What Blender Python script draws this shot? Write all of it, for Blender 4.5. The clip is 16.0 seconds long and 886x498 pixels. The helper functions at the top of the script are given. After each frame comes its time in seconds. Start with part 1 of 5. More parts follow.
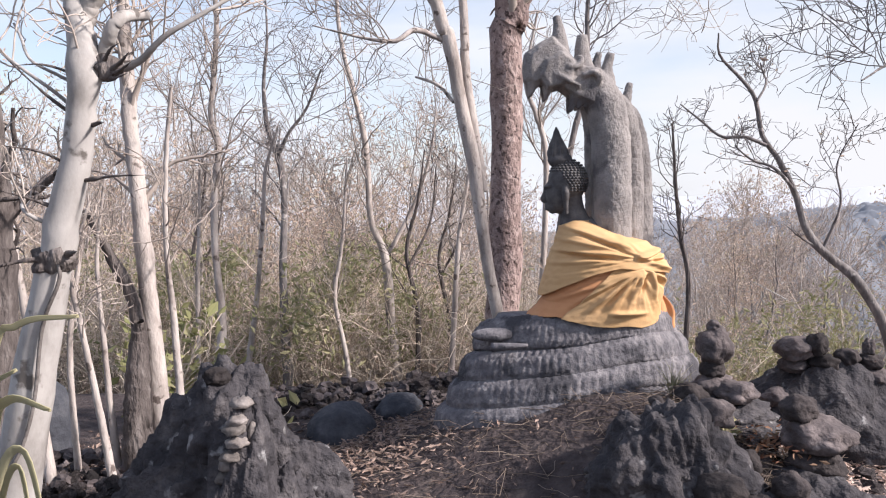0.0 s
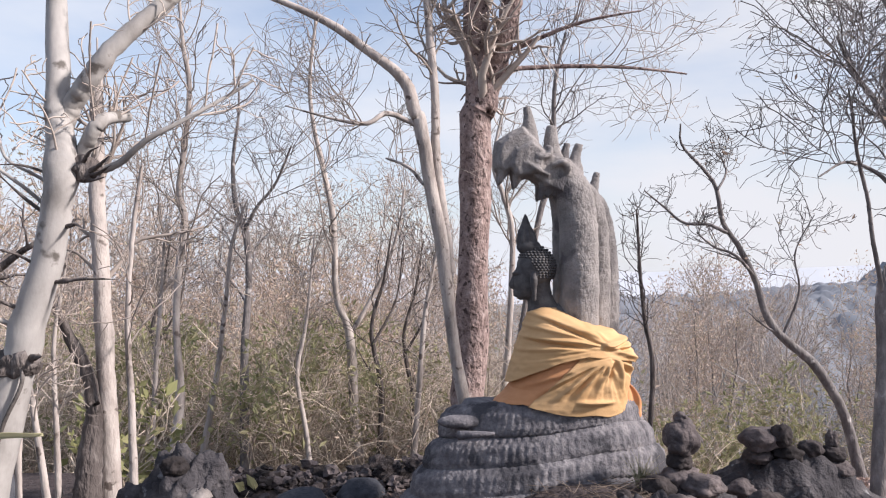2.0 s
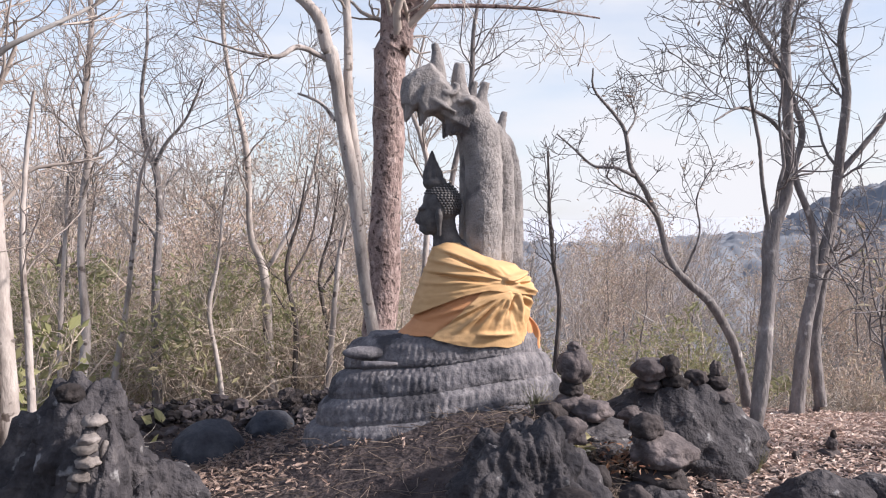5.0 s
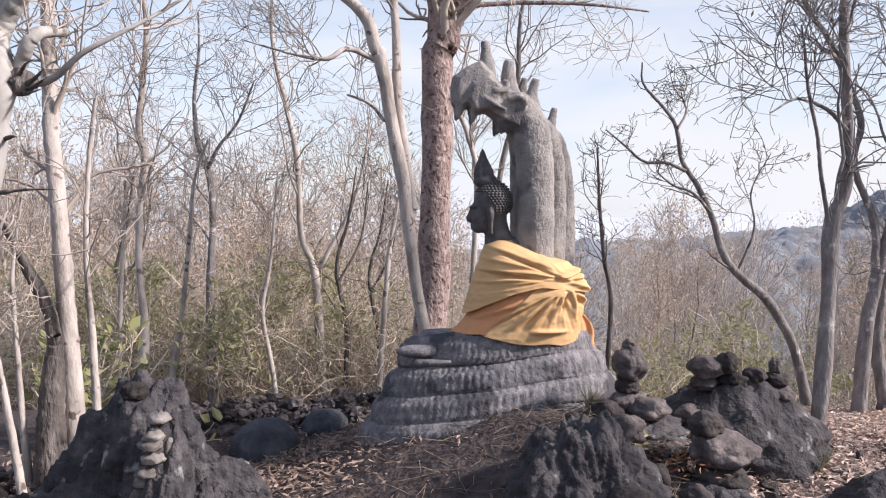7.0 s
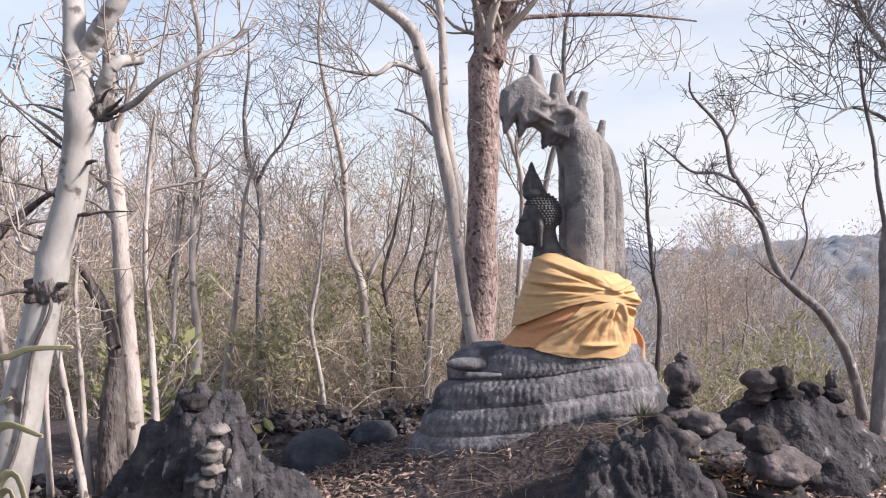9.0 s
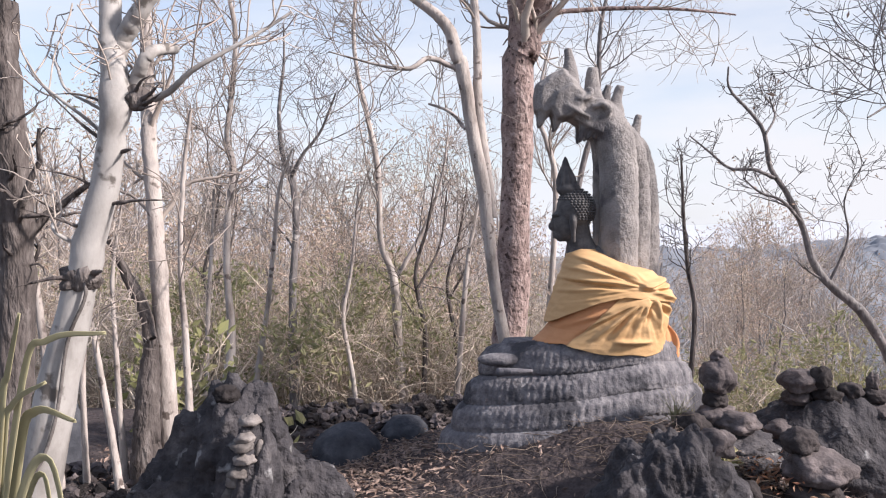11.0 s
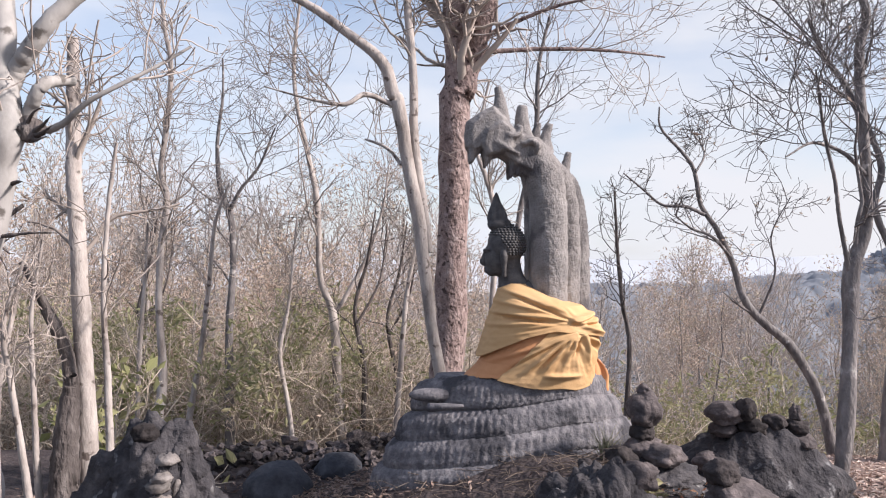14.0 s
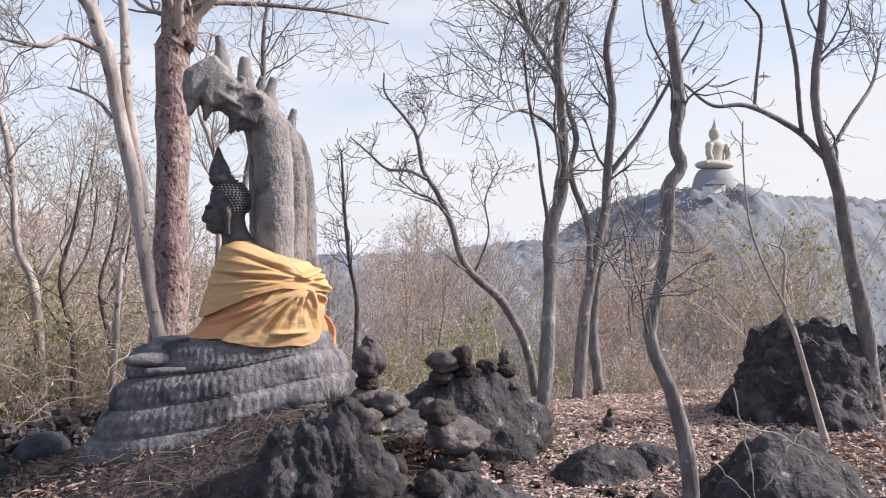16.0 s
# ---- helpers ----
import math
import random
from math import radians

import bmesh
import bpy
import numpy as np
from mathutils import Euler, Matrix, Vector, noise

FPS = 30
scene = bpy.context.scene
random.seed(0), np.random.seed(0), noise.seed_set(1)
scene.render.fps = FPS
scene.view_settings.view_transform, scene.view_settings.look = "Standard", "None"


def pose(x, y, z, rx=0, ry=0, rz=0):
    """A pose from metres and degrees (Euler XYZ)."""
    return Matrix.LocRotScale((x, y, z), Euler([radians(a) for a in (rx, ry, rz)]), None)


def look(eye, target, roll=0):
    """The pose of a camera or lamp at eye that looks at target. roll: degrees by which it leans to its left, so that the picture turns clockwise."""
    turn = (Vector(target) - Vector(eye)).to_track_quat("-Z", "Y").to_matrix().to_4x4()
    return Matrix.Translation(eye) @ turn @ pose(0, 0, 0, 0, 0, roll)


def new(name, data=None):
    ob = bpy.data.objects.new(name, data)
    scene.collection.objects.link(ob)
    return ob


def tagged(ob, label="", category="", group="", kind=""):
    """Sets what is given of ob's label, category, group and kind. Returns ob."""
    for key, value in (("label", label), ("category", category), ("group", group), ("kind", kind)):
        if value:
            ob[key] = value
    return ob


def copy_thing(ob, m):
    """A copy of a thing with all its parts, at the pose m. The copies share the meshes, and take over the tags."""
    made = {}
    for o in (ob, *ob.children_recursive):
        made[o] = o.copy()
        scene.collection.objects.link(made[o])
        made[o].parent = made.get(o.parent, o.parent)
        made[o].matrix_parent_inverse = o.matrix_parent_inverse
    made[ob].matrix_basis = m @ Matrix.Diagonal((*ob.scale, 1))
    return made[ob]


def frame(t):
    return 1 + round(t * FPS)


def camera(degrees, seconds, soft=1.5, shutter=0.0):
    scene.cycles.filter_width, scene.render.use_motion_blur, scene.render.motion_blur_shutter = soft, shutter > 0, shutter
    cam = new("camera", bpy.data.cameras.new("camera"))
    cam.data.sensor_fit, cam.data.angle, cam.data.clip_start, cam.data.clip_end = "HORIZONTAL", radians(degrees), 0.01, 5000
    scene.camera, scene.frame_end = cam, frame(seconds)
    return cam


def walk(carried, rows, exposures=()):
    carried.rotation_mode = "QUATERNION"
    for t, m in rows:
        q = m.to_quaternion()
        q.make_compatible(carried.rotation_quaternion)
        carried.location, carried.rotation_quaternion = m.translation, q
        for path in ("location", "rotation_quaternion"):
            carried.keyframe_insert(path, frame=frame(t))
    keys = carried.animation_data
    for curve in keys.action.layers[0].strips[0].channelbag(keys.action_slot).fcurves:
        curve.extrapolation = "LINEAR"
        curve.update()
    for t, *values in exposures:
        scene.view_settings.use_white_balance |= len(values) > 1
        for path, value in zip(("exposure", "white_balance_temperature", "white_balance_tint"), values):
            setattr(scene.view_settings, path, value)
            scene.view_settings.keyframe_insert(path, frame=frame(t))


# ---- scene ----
cam = camera(58.6, 16.0, soft=1.15)
PATH = [
    (0, (-0.173, 1.749, 1.556), (-0.194, 3.745, 1.44), -0.7),
    (0.5, (-0.207, 1.742, 1.563), (-0.175, 3.738, 1.443), -0.8),
    (1, (-0.236, 1.757, 1.589), (-0.192, 3.754, 1.498), -0.1),
    (1.5, (-0.232, 1.768, 1.616), (-0.162, 3.767, 1.605), 0.5),
    (2, (-0.208, 1.759, 1.644), (-0.136, 3.757, 1.707), 0.6),
    (2.5, (-0.167, 1.749, 1.645), (-0.05, 3.745, 1.689), 1.1),
    (3, (-0.112, 1.715, 1.649), (0.088, 3.705, 1.66), 1.1),
    (3.5, (-0.068, 1.688, 1.636), (0.203, 3.67, 1.626), 1.1),
    (5.8, (-0.076, 1.668, 1.563), (0.14, 3.654, 1.476), 1.6),
    (6, (-0.081, 1.67, 1.57), (0.113, 3.659, 1.483), 1.5),
    (6.5, (-0.097, 1.665, 1.57), (0.061, 3.658, 1.499), 0.8),
    (7, (-0.116, 1.672, 1.566), (0.027, 3.666, 1.492), 0.5),
    (7.5, (-0.142, 1.69, 1.567), (-0.032, 3.685, 1.485), 0.6),
    (8, (-0.146, 1.664, 1.577), (-0.107, 3.663, 1.505), 0.2),
    (8.5, (-0.154, 1.655, 1.585), (-0.112, 3.654, 1.529), -0.0),
    (9, (-0.171, 1.646, 1.586), (-0.133, 3.645, 1.537), 0.2),
    (11.5, (-0.167, 1.676, 1.562), (-0.224, 3.674, 1.503), 0.5),
    (12, (-0.15, 1.685, 1.542), (-0.208, 3.683, 1.486), 0.3),
    (12.5, (-0.144, 1.675, 1.514), (-0.2, 3.674, 1.473), 0.9),
    (13, (-0.113, 1.67, 1.53), (-0.167, 3.669, 1.489), 1.0),
    (13.5, (-0.075, 1.669, 1.557), (-0.104, 3.669, 1.539), 0.6),
    (14, (-0.046, 1.652, 1.57), (0.035, 3.651, 1.603), 0.7),
    (14.5, (-0.025, 1.654, 1.558), (0.266, 3.633, 1.565), 0.2),
    (15, (-0.037, 1.667, 1.534), (0.444, 3.608, 1.507), 0.0),
    (15.5, (-0.026, 1.669, 1.49), (0.643, 3.553, 1.46), 0.1),
    (16, (-0.015, 1.658, 1.467), (0.724, 3.516, 1.435), 0.2),
]
walk(cam, [(t, look(eye, target, roll)) for t, eye, target, roll in PATH], exposures=((0, 0.80, 6300, 15), (1, 0.76, 6300, 15), (2, 0.64, 6300, 15), (3.5, 0.68, 6300, 15), (5.8, 0.76, 6300, 15), (12.5, 0.76, 6300, 15), (14, 0.68, 6300, 15), (16, 0.70, 6300, 15)))

# ---- sky and sun ----
SUN_TO = Vector((0.80, -0.24, 0.58)).normalized()      # from the place towards the sun


def sky_world():
    w = bpy.data.worlds.new("sky")
    scene.world = w
    w.use_nodes = True
    nt = w.node_tree
    N, K = nt.nodes, nt.links.new
    sky = N.new("ShaderNodeTexSky")
    sky.sky_type, sky.sun_disc = "NISHITA", False
    sky.sun_elevation = math.asin(SUN_TO.z)
    sky.sun_rotation = math.atan2(SUN_TO.x, SUN_TO.y)
    sky.air_density, sky.dust_density, sky.ozone_density = 1.0, 1.0, 1.5
    tc = N.new("ShaderNodeTexCoord")
    sep = N.new("ShaderNodeSeparateXYZ")
    K(tc.outputs["Generated"], sep.inputs[0])
    # thin bright cloud, thicker towards the skyline
    mp = N.new("ShaderNodeMapping")
    mp.inputs["Scale"].default_value = (1.0, 1.0, 3.2)
    K(tc.outputs["Generated"], mp.inputs[0])
    nz = N.new("ShaderNodeTexNoise")
    nz.inputs["Scale"].default_value, nz.inputs["Detail"].default_value = 2.6, 6
    K(mp.outputs[0], nz.inputs["Vector"])
    low = N.new("ShaderNodeMapRange")
    for k, v in zip(("From Min", "From Max", "To Min", "To Max"), (0.0, 0.45, 0.94, 0.30)):
        low.inputs[k].default_value = v
    K(sep.outputs["Z"], low.inputs["Value"])
    puff = N.new("ShaderNodeMapRange")
    for k, v in zip(("From Min", "From Max", "To Min", "To Max"), (0.36, 0.68, -0.30, 0.38)):
        puff.inputs[k].default_value = v
    K(nz.outputs["Fac"], puff.inputs["Value"])
    add = N.new("ShaderNodeMath")
    add.operation, add.use_clamp = "ADD", True
    K(low.outputs[0], add.inputs[0])
    K(puff.outputs[0], add.inputs[1])
    mix = N.new("ShaderNodeMix")
    mix.data_type = "RGBA"
    K(sky.outputs[0], mix.inputs["A"])
    # haze whitens towards the sun's side
    side = N.new("ShaderNodeMapRange")
    for k, v in zip(("From Min", "From Max", "To Min", "To Max"), (-0.25, 0.75, 0.0, 1.0)):
        side.inputs[k].default_value = v
    K(sep.outputs["X"], side.inputs["Value"])
    tone = N.new("ShaderNodeMix")
    tone.data_type = "RGBA"
    tone.inputs["A"].default_value, tone.inputs["B"].default_value = (4.75, 5.05, 5.40, 1), (5.05, 5.0, 4.90, 1)
    K(side.outputs[0], tone.inputs["Factor"])
    K(tone.outputs["Result"], mix.inputs["B"])
    more = N.new("ShaderNodeMath")
    more.operation, more.use_clamp = "MULTIPLY_ADD", True
    more.inputs[1].default_value = 0.22
    K(side.outputs[0], more.inputs[0])
    K(add.outputs[0], more.inputs[2])
    K(more.outputs[0], mix.inputs["Factor"])
    K(mix.outputs["Result"], N["Background"].inputs["Color"])
    N["Background"].inputs["Strength"].default_value = 0.11


sky_world()
sun = new("sun", bpy.data.lights.new("sun", "SUN"))
sun.data.energy, sun.data.angle, sun.data.color = 4.6, radians(5), (1.0, 0.92, 0.83)
sun.matrix_world = look(SUN_TO * 50, (0, 0, 0))


# ---- materials ----
def material(name, colours, scale=6.0, detail=6, rough=0.85, bump=0.3, grain=40.0, stretch=(1, 1, 1), random=0.0,
             crack=0.0, crack_scale=10.0, spots=None, space="Object", dist=0.02):
    """Noise-blended colours with fine relief; optional cell cracks, patches of a further colour and a tint for each piece."""
    m = bpy.data.materials.new(name)
    m.use_nodes = True
    nt = m.node_tree
    N, K = nt.nodes, nt.links.new
    b = N["Principled BSDF"]
    b.inputs["Roughness"].default_value = rough
    b.inputs["Specular IOR Level"].default_value = 0.25
    tc = N.new("ShaderNodeTexCoord")
    mp = N.new("ShaderNodeMapping")
    mp.inputs["Scale"].default_value = stretch
    K(tc.outputs[space], mp.inputs[0])
    n1 = N.new("ShaderNodeTexNoise")
    n1.inputs["Scale"].default_value, n1.inputs["Detail"].default_value = scale, detail
    n1.inputs["Roughness"].default_value = 0.65
    K(mp.outputs[0], n1.inputs["Vector"])
    ramp = N.new("ShaderNodeValToRGB")
    els = ramp.color_ramp.elements
    while len(els) < len(colours):
        els.new(0.5)
    for i, c in enumerate(colours):
        els[i].position = 0.3 + 0.42 * i / max(1, len(colours) - 1)
        els[i].color = (*c, 1)
    K(n1.outputs["Fac"], ramp.inputs[0])
    out = ramp.outputs[0]
    n2 = N.new("ShaderNodeTexNoise")
    n2.inputs["Scale"].default_value, n2.inputs["Detail"].default_value = grain, 4
    K(mp.outputs[0], n2.inputs["Vector"])
    height = n2.outputs["Fac"]
    if spots:
        n3 = N.new("ShaderNodeTexNoise")
        n3.inputs["Scale"].default_value, n3.inputs["Detail"].default_value = spots[1], 5
        K(tc.outputs[space], n3.inputs["Vector"])
        r3 = N.new("ShaderNodeMapRange")
        r3.inputs["From Min"].default_value, r3.inputs["From Max"].default_value = spots[2], spots[2] + 0.06
        K(n3.outputs["Fac"], r3.inputs["Value"])
        mx = N.new("ShaderNodeMix")
        mx.data_type = "RGBA"
        K(r3.outputs[0], mx.inputs["Factor"])
        K(out, mx.inputs["A"])
        mx.inputs["B"].default_value = (*spots[0], 1)
        out = mx.outputs["Result"]
    if crack:
        v = N.new("ShaderNodeTexVoronoi")
        v.feature = "DISTANCE_TO_EDGE"
        v.inputs["Scale"].default_value = crack_scale
        K(mp.outputs[0], v.inputs["Vector"])
        cr = N.new("ShaderNodeMapRange")
        cr.inputs["From Max"].default_value = 0.07
        K(v.outputs["Distance"], cr.inputs["Value"])
        mh = N.new("ShaderNodeMath")
        mh.operation = "MULTIPLY_ADD"
        K(cr.outputs[0], mh.inputs[0])
        mh.inputs[1].default_value = crack
        K(height, mh.inputs[2])
        height = mh.outputs[0]
    if random:
        oi = N.new("ShaderNodeObjectInfo" if random > 0 else "ShaderNodeNewGeometry")
        src = oi.outputs["Random"] if random > 0 else oi.outputs["Random Per Island"]
        rr = N.new("ShaderNodeMapRange")
        rr.inputs["To Min"].default_value, rr.inputs["To Max"].default_value = 1 - abs(random), 1 + abs(random)
        K(src, rr.inputs["Value"])
        hs = N.new("ShaderNodeHueSaturation")
        K(rr.outputs[0], hs.inputs["Value"])
        K(out, hs.inputs["Color"])
        out = hs.outputs[0]
    K(out, b.inputs["Base Color"])
    bp = N.new("ShaderNodeBump")
    bp.inputs["Strength"].default_value, bp.inputs["Distance"].default_value = bump, dist
    K(height, bp.inputs["Height"])
    K(bp.outputs[0], b.inputs["Normal"])
    return m


def leaf_material(name, colours, through_light=0.3):
    """Each leaf takes one colour of the ramp."""
    m = bpy.data.materials.new(name)
    m.use_nodes = True
    nt = m.node_tree
    N, K = nt.nodes, nt.links.new
    b = N["Principled BSDF"]
    b.inputs["Roughness"].default_value = 0.7
    b.inputs["Specular IOR Level"].default_value = 0.2
    geo = N.new("ShaderNodeNewGeometry")
    ramp = N.new("ShaderNodeValToRGB")
    els = ramp.color_ramp.elements
    while len(els) < len(colours):
        els.new(0.5)
    for i, c in enumerate(colours):
        els[i].position, els[i].color = i / (len(colours) - 1), (*c, 1)
    K(geo.outputs["Random Per Island"], ramp.inputs[0])
    K(ramp.outputs[0], b.inputs["Base Color"])
    tr = N.new("ShaderNodeBsdfTranslucent")
    K(ramp.outputs[0], tr.inputs["Color"])
    mx = N.new("ShaderNodeMixShader")
    mx.inputs[0].default_value = through_light
    K(b.outputs[0], mx.inputs[1])
    K(tr.outputs[0], mx.inputs[2])
    K(mx.outputs[0], N["Material Output"].inputs["Surface"])
    return m


BARK_WHITE = material("white_bark", [(0.20, 0.182, 0.17), (0.35, 0.33, 0.315), (0.45, 0.425, 0.41)], 9, detail=9, rough=0.7, bump=0.3, grain=50, stretch=(1, 1, 0.6), spots=((0.13, 0.115, 0.105), 15, 0.61), dist=0.006)
BARK_PALE = material("pale_bark", [(0.19, 0.16, 0.145), (0.39, 0.345, 0.32), (0.53, 0.475, 0.445)], 7, rough=0.8, bump=0.4, grain=50, stretch=(1, 1, 0.4), spots=((0.13, 0.105, 0.095), 12, 0.62))
BARK_GREY = material("grey_bark", [(0.10, 0.088, 0.087), (0.19, 0.172, 0.17), (0.31, 0.282, 0.275)], 11, detail=10, rough=0.85, bump=0.9, grain=40, stretch=(1, 1, 0.4), spots=((0.42, 0.39, 0.375), 8, 0.63), dist=0.02)
BARK_DARK = material("dark_bark", [(0.05, 0.042, 0.04), (0.11, 0.093, 0.088), (0.22, 0.195, 0.185)], 16, detail=10, rough=0.9, bump=1.0, grain=30, stretch=(1, 1, 0.3), dist=0.04)
BARK_BROWN = material("flaking_bark", [(0.15, 0.105, 0.097), (0.30, 0.222, 0.205), (0.46, 0.37, 0.345)], 13, detail=10, rough=0.85, bump=1.0, grain=30, stretch=(1, 1, 0.7), spots=((0.085, 0.06, 0.056), 20, 0.58), dist=0.03)
TWIG = material("dry_twig", [(0.27, 0.225, 0.20), (0.43, 0.375, 0.335)], 3, bump=0.1, random=0.3)
TWIG_TAN = material("thicket_stem", [(0.38, 0.31, 0.25), (0.60, 0.52, 0.44)], 2, bump=0.1, random=-0.45)
# farther twigs are paled, then greyed: distance haze held in their colour
TWIG_FAR = material("haze_paled_twig", [(0.45, 0.385, 0.355), (0.60, 0.53, 0.495)], 2, bump=0.1, random=0.25)
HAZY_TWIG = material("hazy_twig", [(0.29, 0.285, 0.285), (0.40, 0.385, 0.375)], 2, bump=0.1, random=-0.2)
STONE = material("statue_stone", [(0.16, 0.148, 0.146), (0.26, 0.24, 0.234), (0.35, 0.325, 0.313)], 7, detail=9, rough=0.9, bump=0.65, grain=70, crack=0.4, crack_scale=50, stretch=(1, 1, 0.8), spots=((0.125, 0.117, 0.122), 3.5, 0.58), dist=0.014)
DARK_STONE = material("blackened_stone", [(0.05, 0.047, 0.050), (0.095, 0.09, 0.092), (0.15, 0.142, 0.138)], 10, rough=0.8, bump=0.3, grain=60, dist=0.01)
COIL_STONE = material("weathered_coil_stone", [(0.085, 0.081, 0.092), (0.16, 0.152, 0.163), (0.29, 0.272, 0.277)], 14, detail=10, rough=0.9, bump=0.6, grain=55, spots=((0.065, 0.063, 0.071), 4, 0.56), dist=0.014)
LAVA = material("lava_rock", [(0.024, 0.0225, 0.026), (0.055, 0.051, 0.056), (0.12, 0.11, 0.112)], 7, detail=10, rough=0.9, bump=1.0, grain=16, spots=((0.23, 0.225, 0.23), 8, 0.63), dist=0.05)
PEBBLE = material("loose_stone", [(0.030, 0.026, 0.028), (0.075, 0.063, 0.063), (0.17, 0.142, 0.138)], 5, detail=9, rough=0.9, bump=0.9, grain=26, random=0.65, spots=((0.24, 0.21, 0.20), 7, 0.66))
RUBBLE = material("stone_rubble", [(0.028, 0.024, 0.026), (0.08, 0.067, 0.067), (0.17, 0.142, 0.138)], 5, detail=9, rough=0.9, bump=0.7, grain=26, random=-0.75)
BLUE_ROCK = material("blue_grey_boulder", [(0.03, 0.032, 0.041), (0.058, 0.061, 0.073), (0.11, 0.112, 0.124)], 6, detail=9, rough=0.85, bump=0.7, grain=24)
FLAT_STONE = material("pale_flat_stone", [(0.09, 0.077, 0.072), (0.18, 0.16, 0.15), (0.27, 0.245, 0.235)], 9, detail=9, rough=0.9, bump=0.5, grain=40, random=0.3)
SOIL = material("soil", [(0.034, 0.027, 0.028), (0.066, 0.052, 0.052), (0.115, 0.092, 0.086)], 6, detail=10, rough=0.95, bump=1.0, grain=22, spots=((0.135, 0.106, 0.094), 2.2, 0.62), dist=0.04)
CLOTH = material("saffron_cloth", [(0.52, 0.318, 0.15), (0.59, 0.382, 0.202)], 4, rough=0.8, bump=0.2, grain=90, dist=0.006)
CLOTH_DEEP = material("orange_cloth", [(0.52, 0.235, 0.11), (0.60, 0.30, 0.145)], 4, rough=0.8, bump=0.2, grain=90, dist=0.006)
LITTER = leaf_material("dry_litter", [(0.27, 0.185, 0.15), (0.46, 0.335, 0.285), (0.60, 0.47, 0.405), (0.66, 0.545, 0.48), (0.37, 0.255, 0.215)], 0.15)
LITTER_OLD = leaf_material("rotting_litter", [(0.09, 0.065, 0.055), (0.19, 0.135, 0.11), (0.27, 0.20, 0.165), (0.14, 0.095, 0.08)], 0.1)
LITTER_BROWN = leaf_material("brown_litter", [(0.16, 0.11, 0.09), (0.27, 0.195, 0.16), (0.38, 0.285, 0.24), (0.21, 0.145, 0.115)], 0.15)
LITTER_RED = leaf_material("red_litter", [(0.22, 0.095, 0.06), (0.30, 0.16, 0.10), (0.26, 0.19, 0.13)], 0.2)
STRAW = leaf_material("straw", [(0.15, 0.115, 0.095), (0.27, 0.215, 0.175), (0.10, 0.075, 0.062)], 0.1)
GREEN = leaf_material("olive_leaves", [(0.23, 0.235, 0.125), (0.31, 0.31, 0.17), (0.38, 0.355, 0.215), (0.29, 0.25, 0.16)], 0.45)
BRIGHT_GREEN = leaf_material("fresh_leaves", [(0.20, 0.21, 0.09), (0.31, 0.305, 0.15), (0.38, 0.345, 0.20)], 0.35)
BROWN_LEAF = leaf_material("withered_leaves", [(0.38, 0.285, 0.225), (0.52, 0.40, 0.325), (0.60, 0.48, 0.395), (0.43, 0.385, 0.265)], 0.4)
# leaf greys include the haze over the valley side
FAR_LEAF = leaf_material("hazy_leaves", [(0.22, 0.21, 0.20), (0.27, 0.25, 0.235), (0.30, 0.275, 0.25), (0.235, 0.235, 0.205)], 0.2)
# the blue of distance haze is mixed into the hill's base colour
HILL = material("haze_blue_hill", [(0.16, 0.175, 0.205), (0.195, 0.208, 0.235)], 0.2, detail=6, bump=0.0)
# distant tree canopy, greyed in its colour for haze
VALLEY = material("hazy_wooded_valley", [(0.17, 0.165, 0.165), (0.23, 0.22, 0.21)], 0.15, detail=10, bump=0.0)
# ridge nearly sky-pale: haze put into its colour
RIDGE = material("haze_blue_ridge", [(0.43, 0.46, 0.51), (0.47, 0.495, 0.54)], 0.02, bump=0.0)
# hilltop gold and stone: base colours washed out to show haze
GOLD = material("hazed_gold", [(0.44, 0.40, 0.34), (0.49, 0.445, 0.38)], 0.3, rough=0.7, bump=0.0)
HAZY_STONE = material("hazy_stone", [(0.27, 0.275, 0.285), (0.32, 0.32, 0.325)], 0.4, rough=0.9, bump=0.0)
WHITEWASH = material("whitewash", [(0.62, 0.60, 0.58), (0.70, 0.68, 0.66)], 0.5, bump=0.0)
BLADE = leaf_material("strap_leaves", [(0.30, 0.29, 0.16), (0.42, 0.39, 0.24), (0.46, 0.40, 0.28)], 0.3)


# ---- mesh helpers ----
def link(name, verts, faces, mat, parent=None, smooth=True, label=""):
    me = bpy.data.meshes.new(name)
    me.from_pydata([tuple(v) for v in verts] if not isinstance(verts, np.ndarray) else verts.tolist(), [], faces if isinstance(faces, list) else faces.tolist())
    if smooth:
        me.shade_smooth()
    for m in mat if isinstance(mat, (list, tuple)) else (mat,):
        me.materials.append(m)
    ob = new(name, me)
    if parent:
        ob.parent = parent
    if label:
        tagged(ob, label)
    return ob


def part(name, bm, mat, parent=None, label="", smooth=True):
    me = bpy.data.meshes.new(name)
    bm.to_mesh(me)
    bm.free()
    if smooth:
        me.shade_smooth()
    for m in mat if isinstance(mat, (list, tuple)) else (mat,):
        me.materials.append(m)
    ob = new(name, me)
    if parent:
        ob.parent = parent
    if label:
        tagged(ob, label)
    return ob


def thing(name, label, category, x, y, z, group=""):
    e = new(name)
    e.empty_display_size = 0.1
    e.location = (x, y, z)
    return tagged(e, label, category, group)


def unit(v):
    return v / np.maximum(np.linalg.norm(v, axis=-1, keepdims=True), 1e-9)


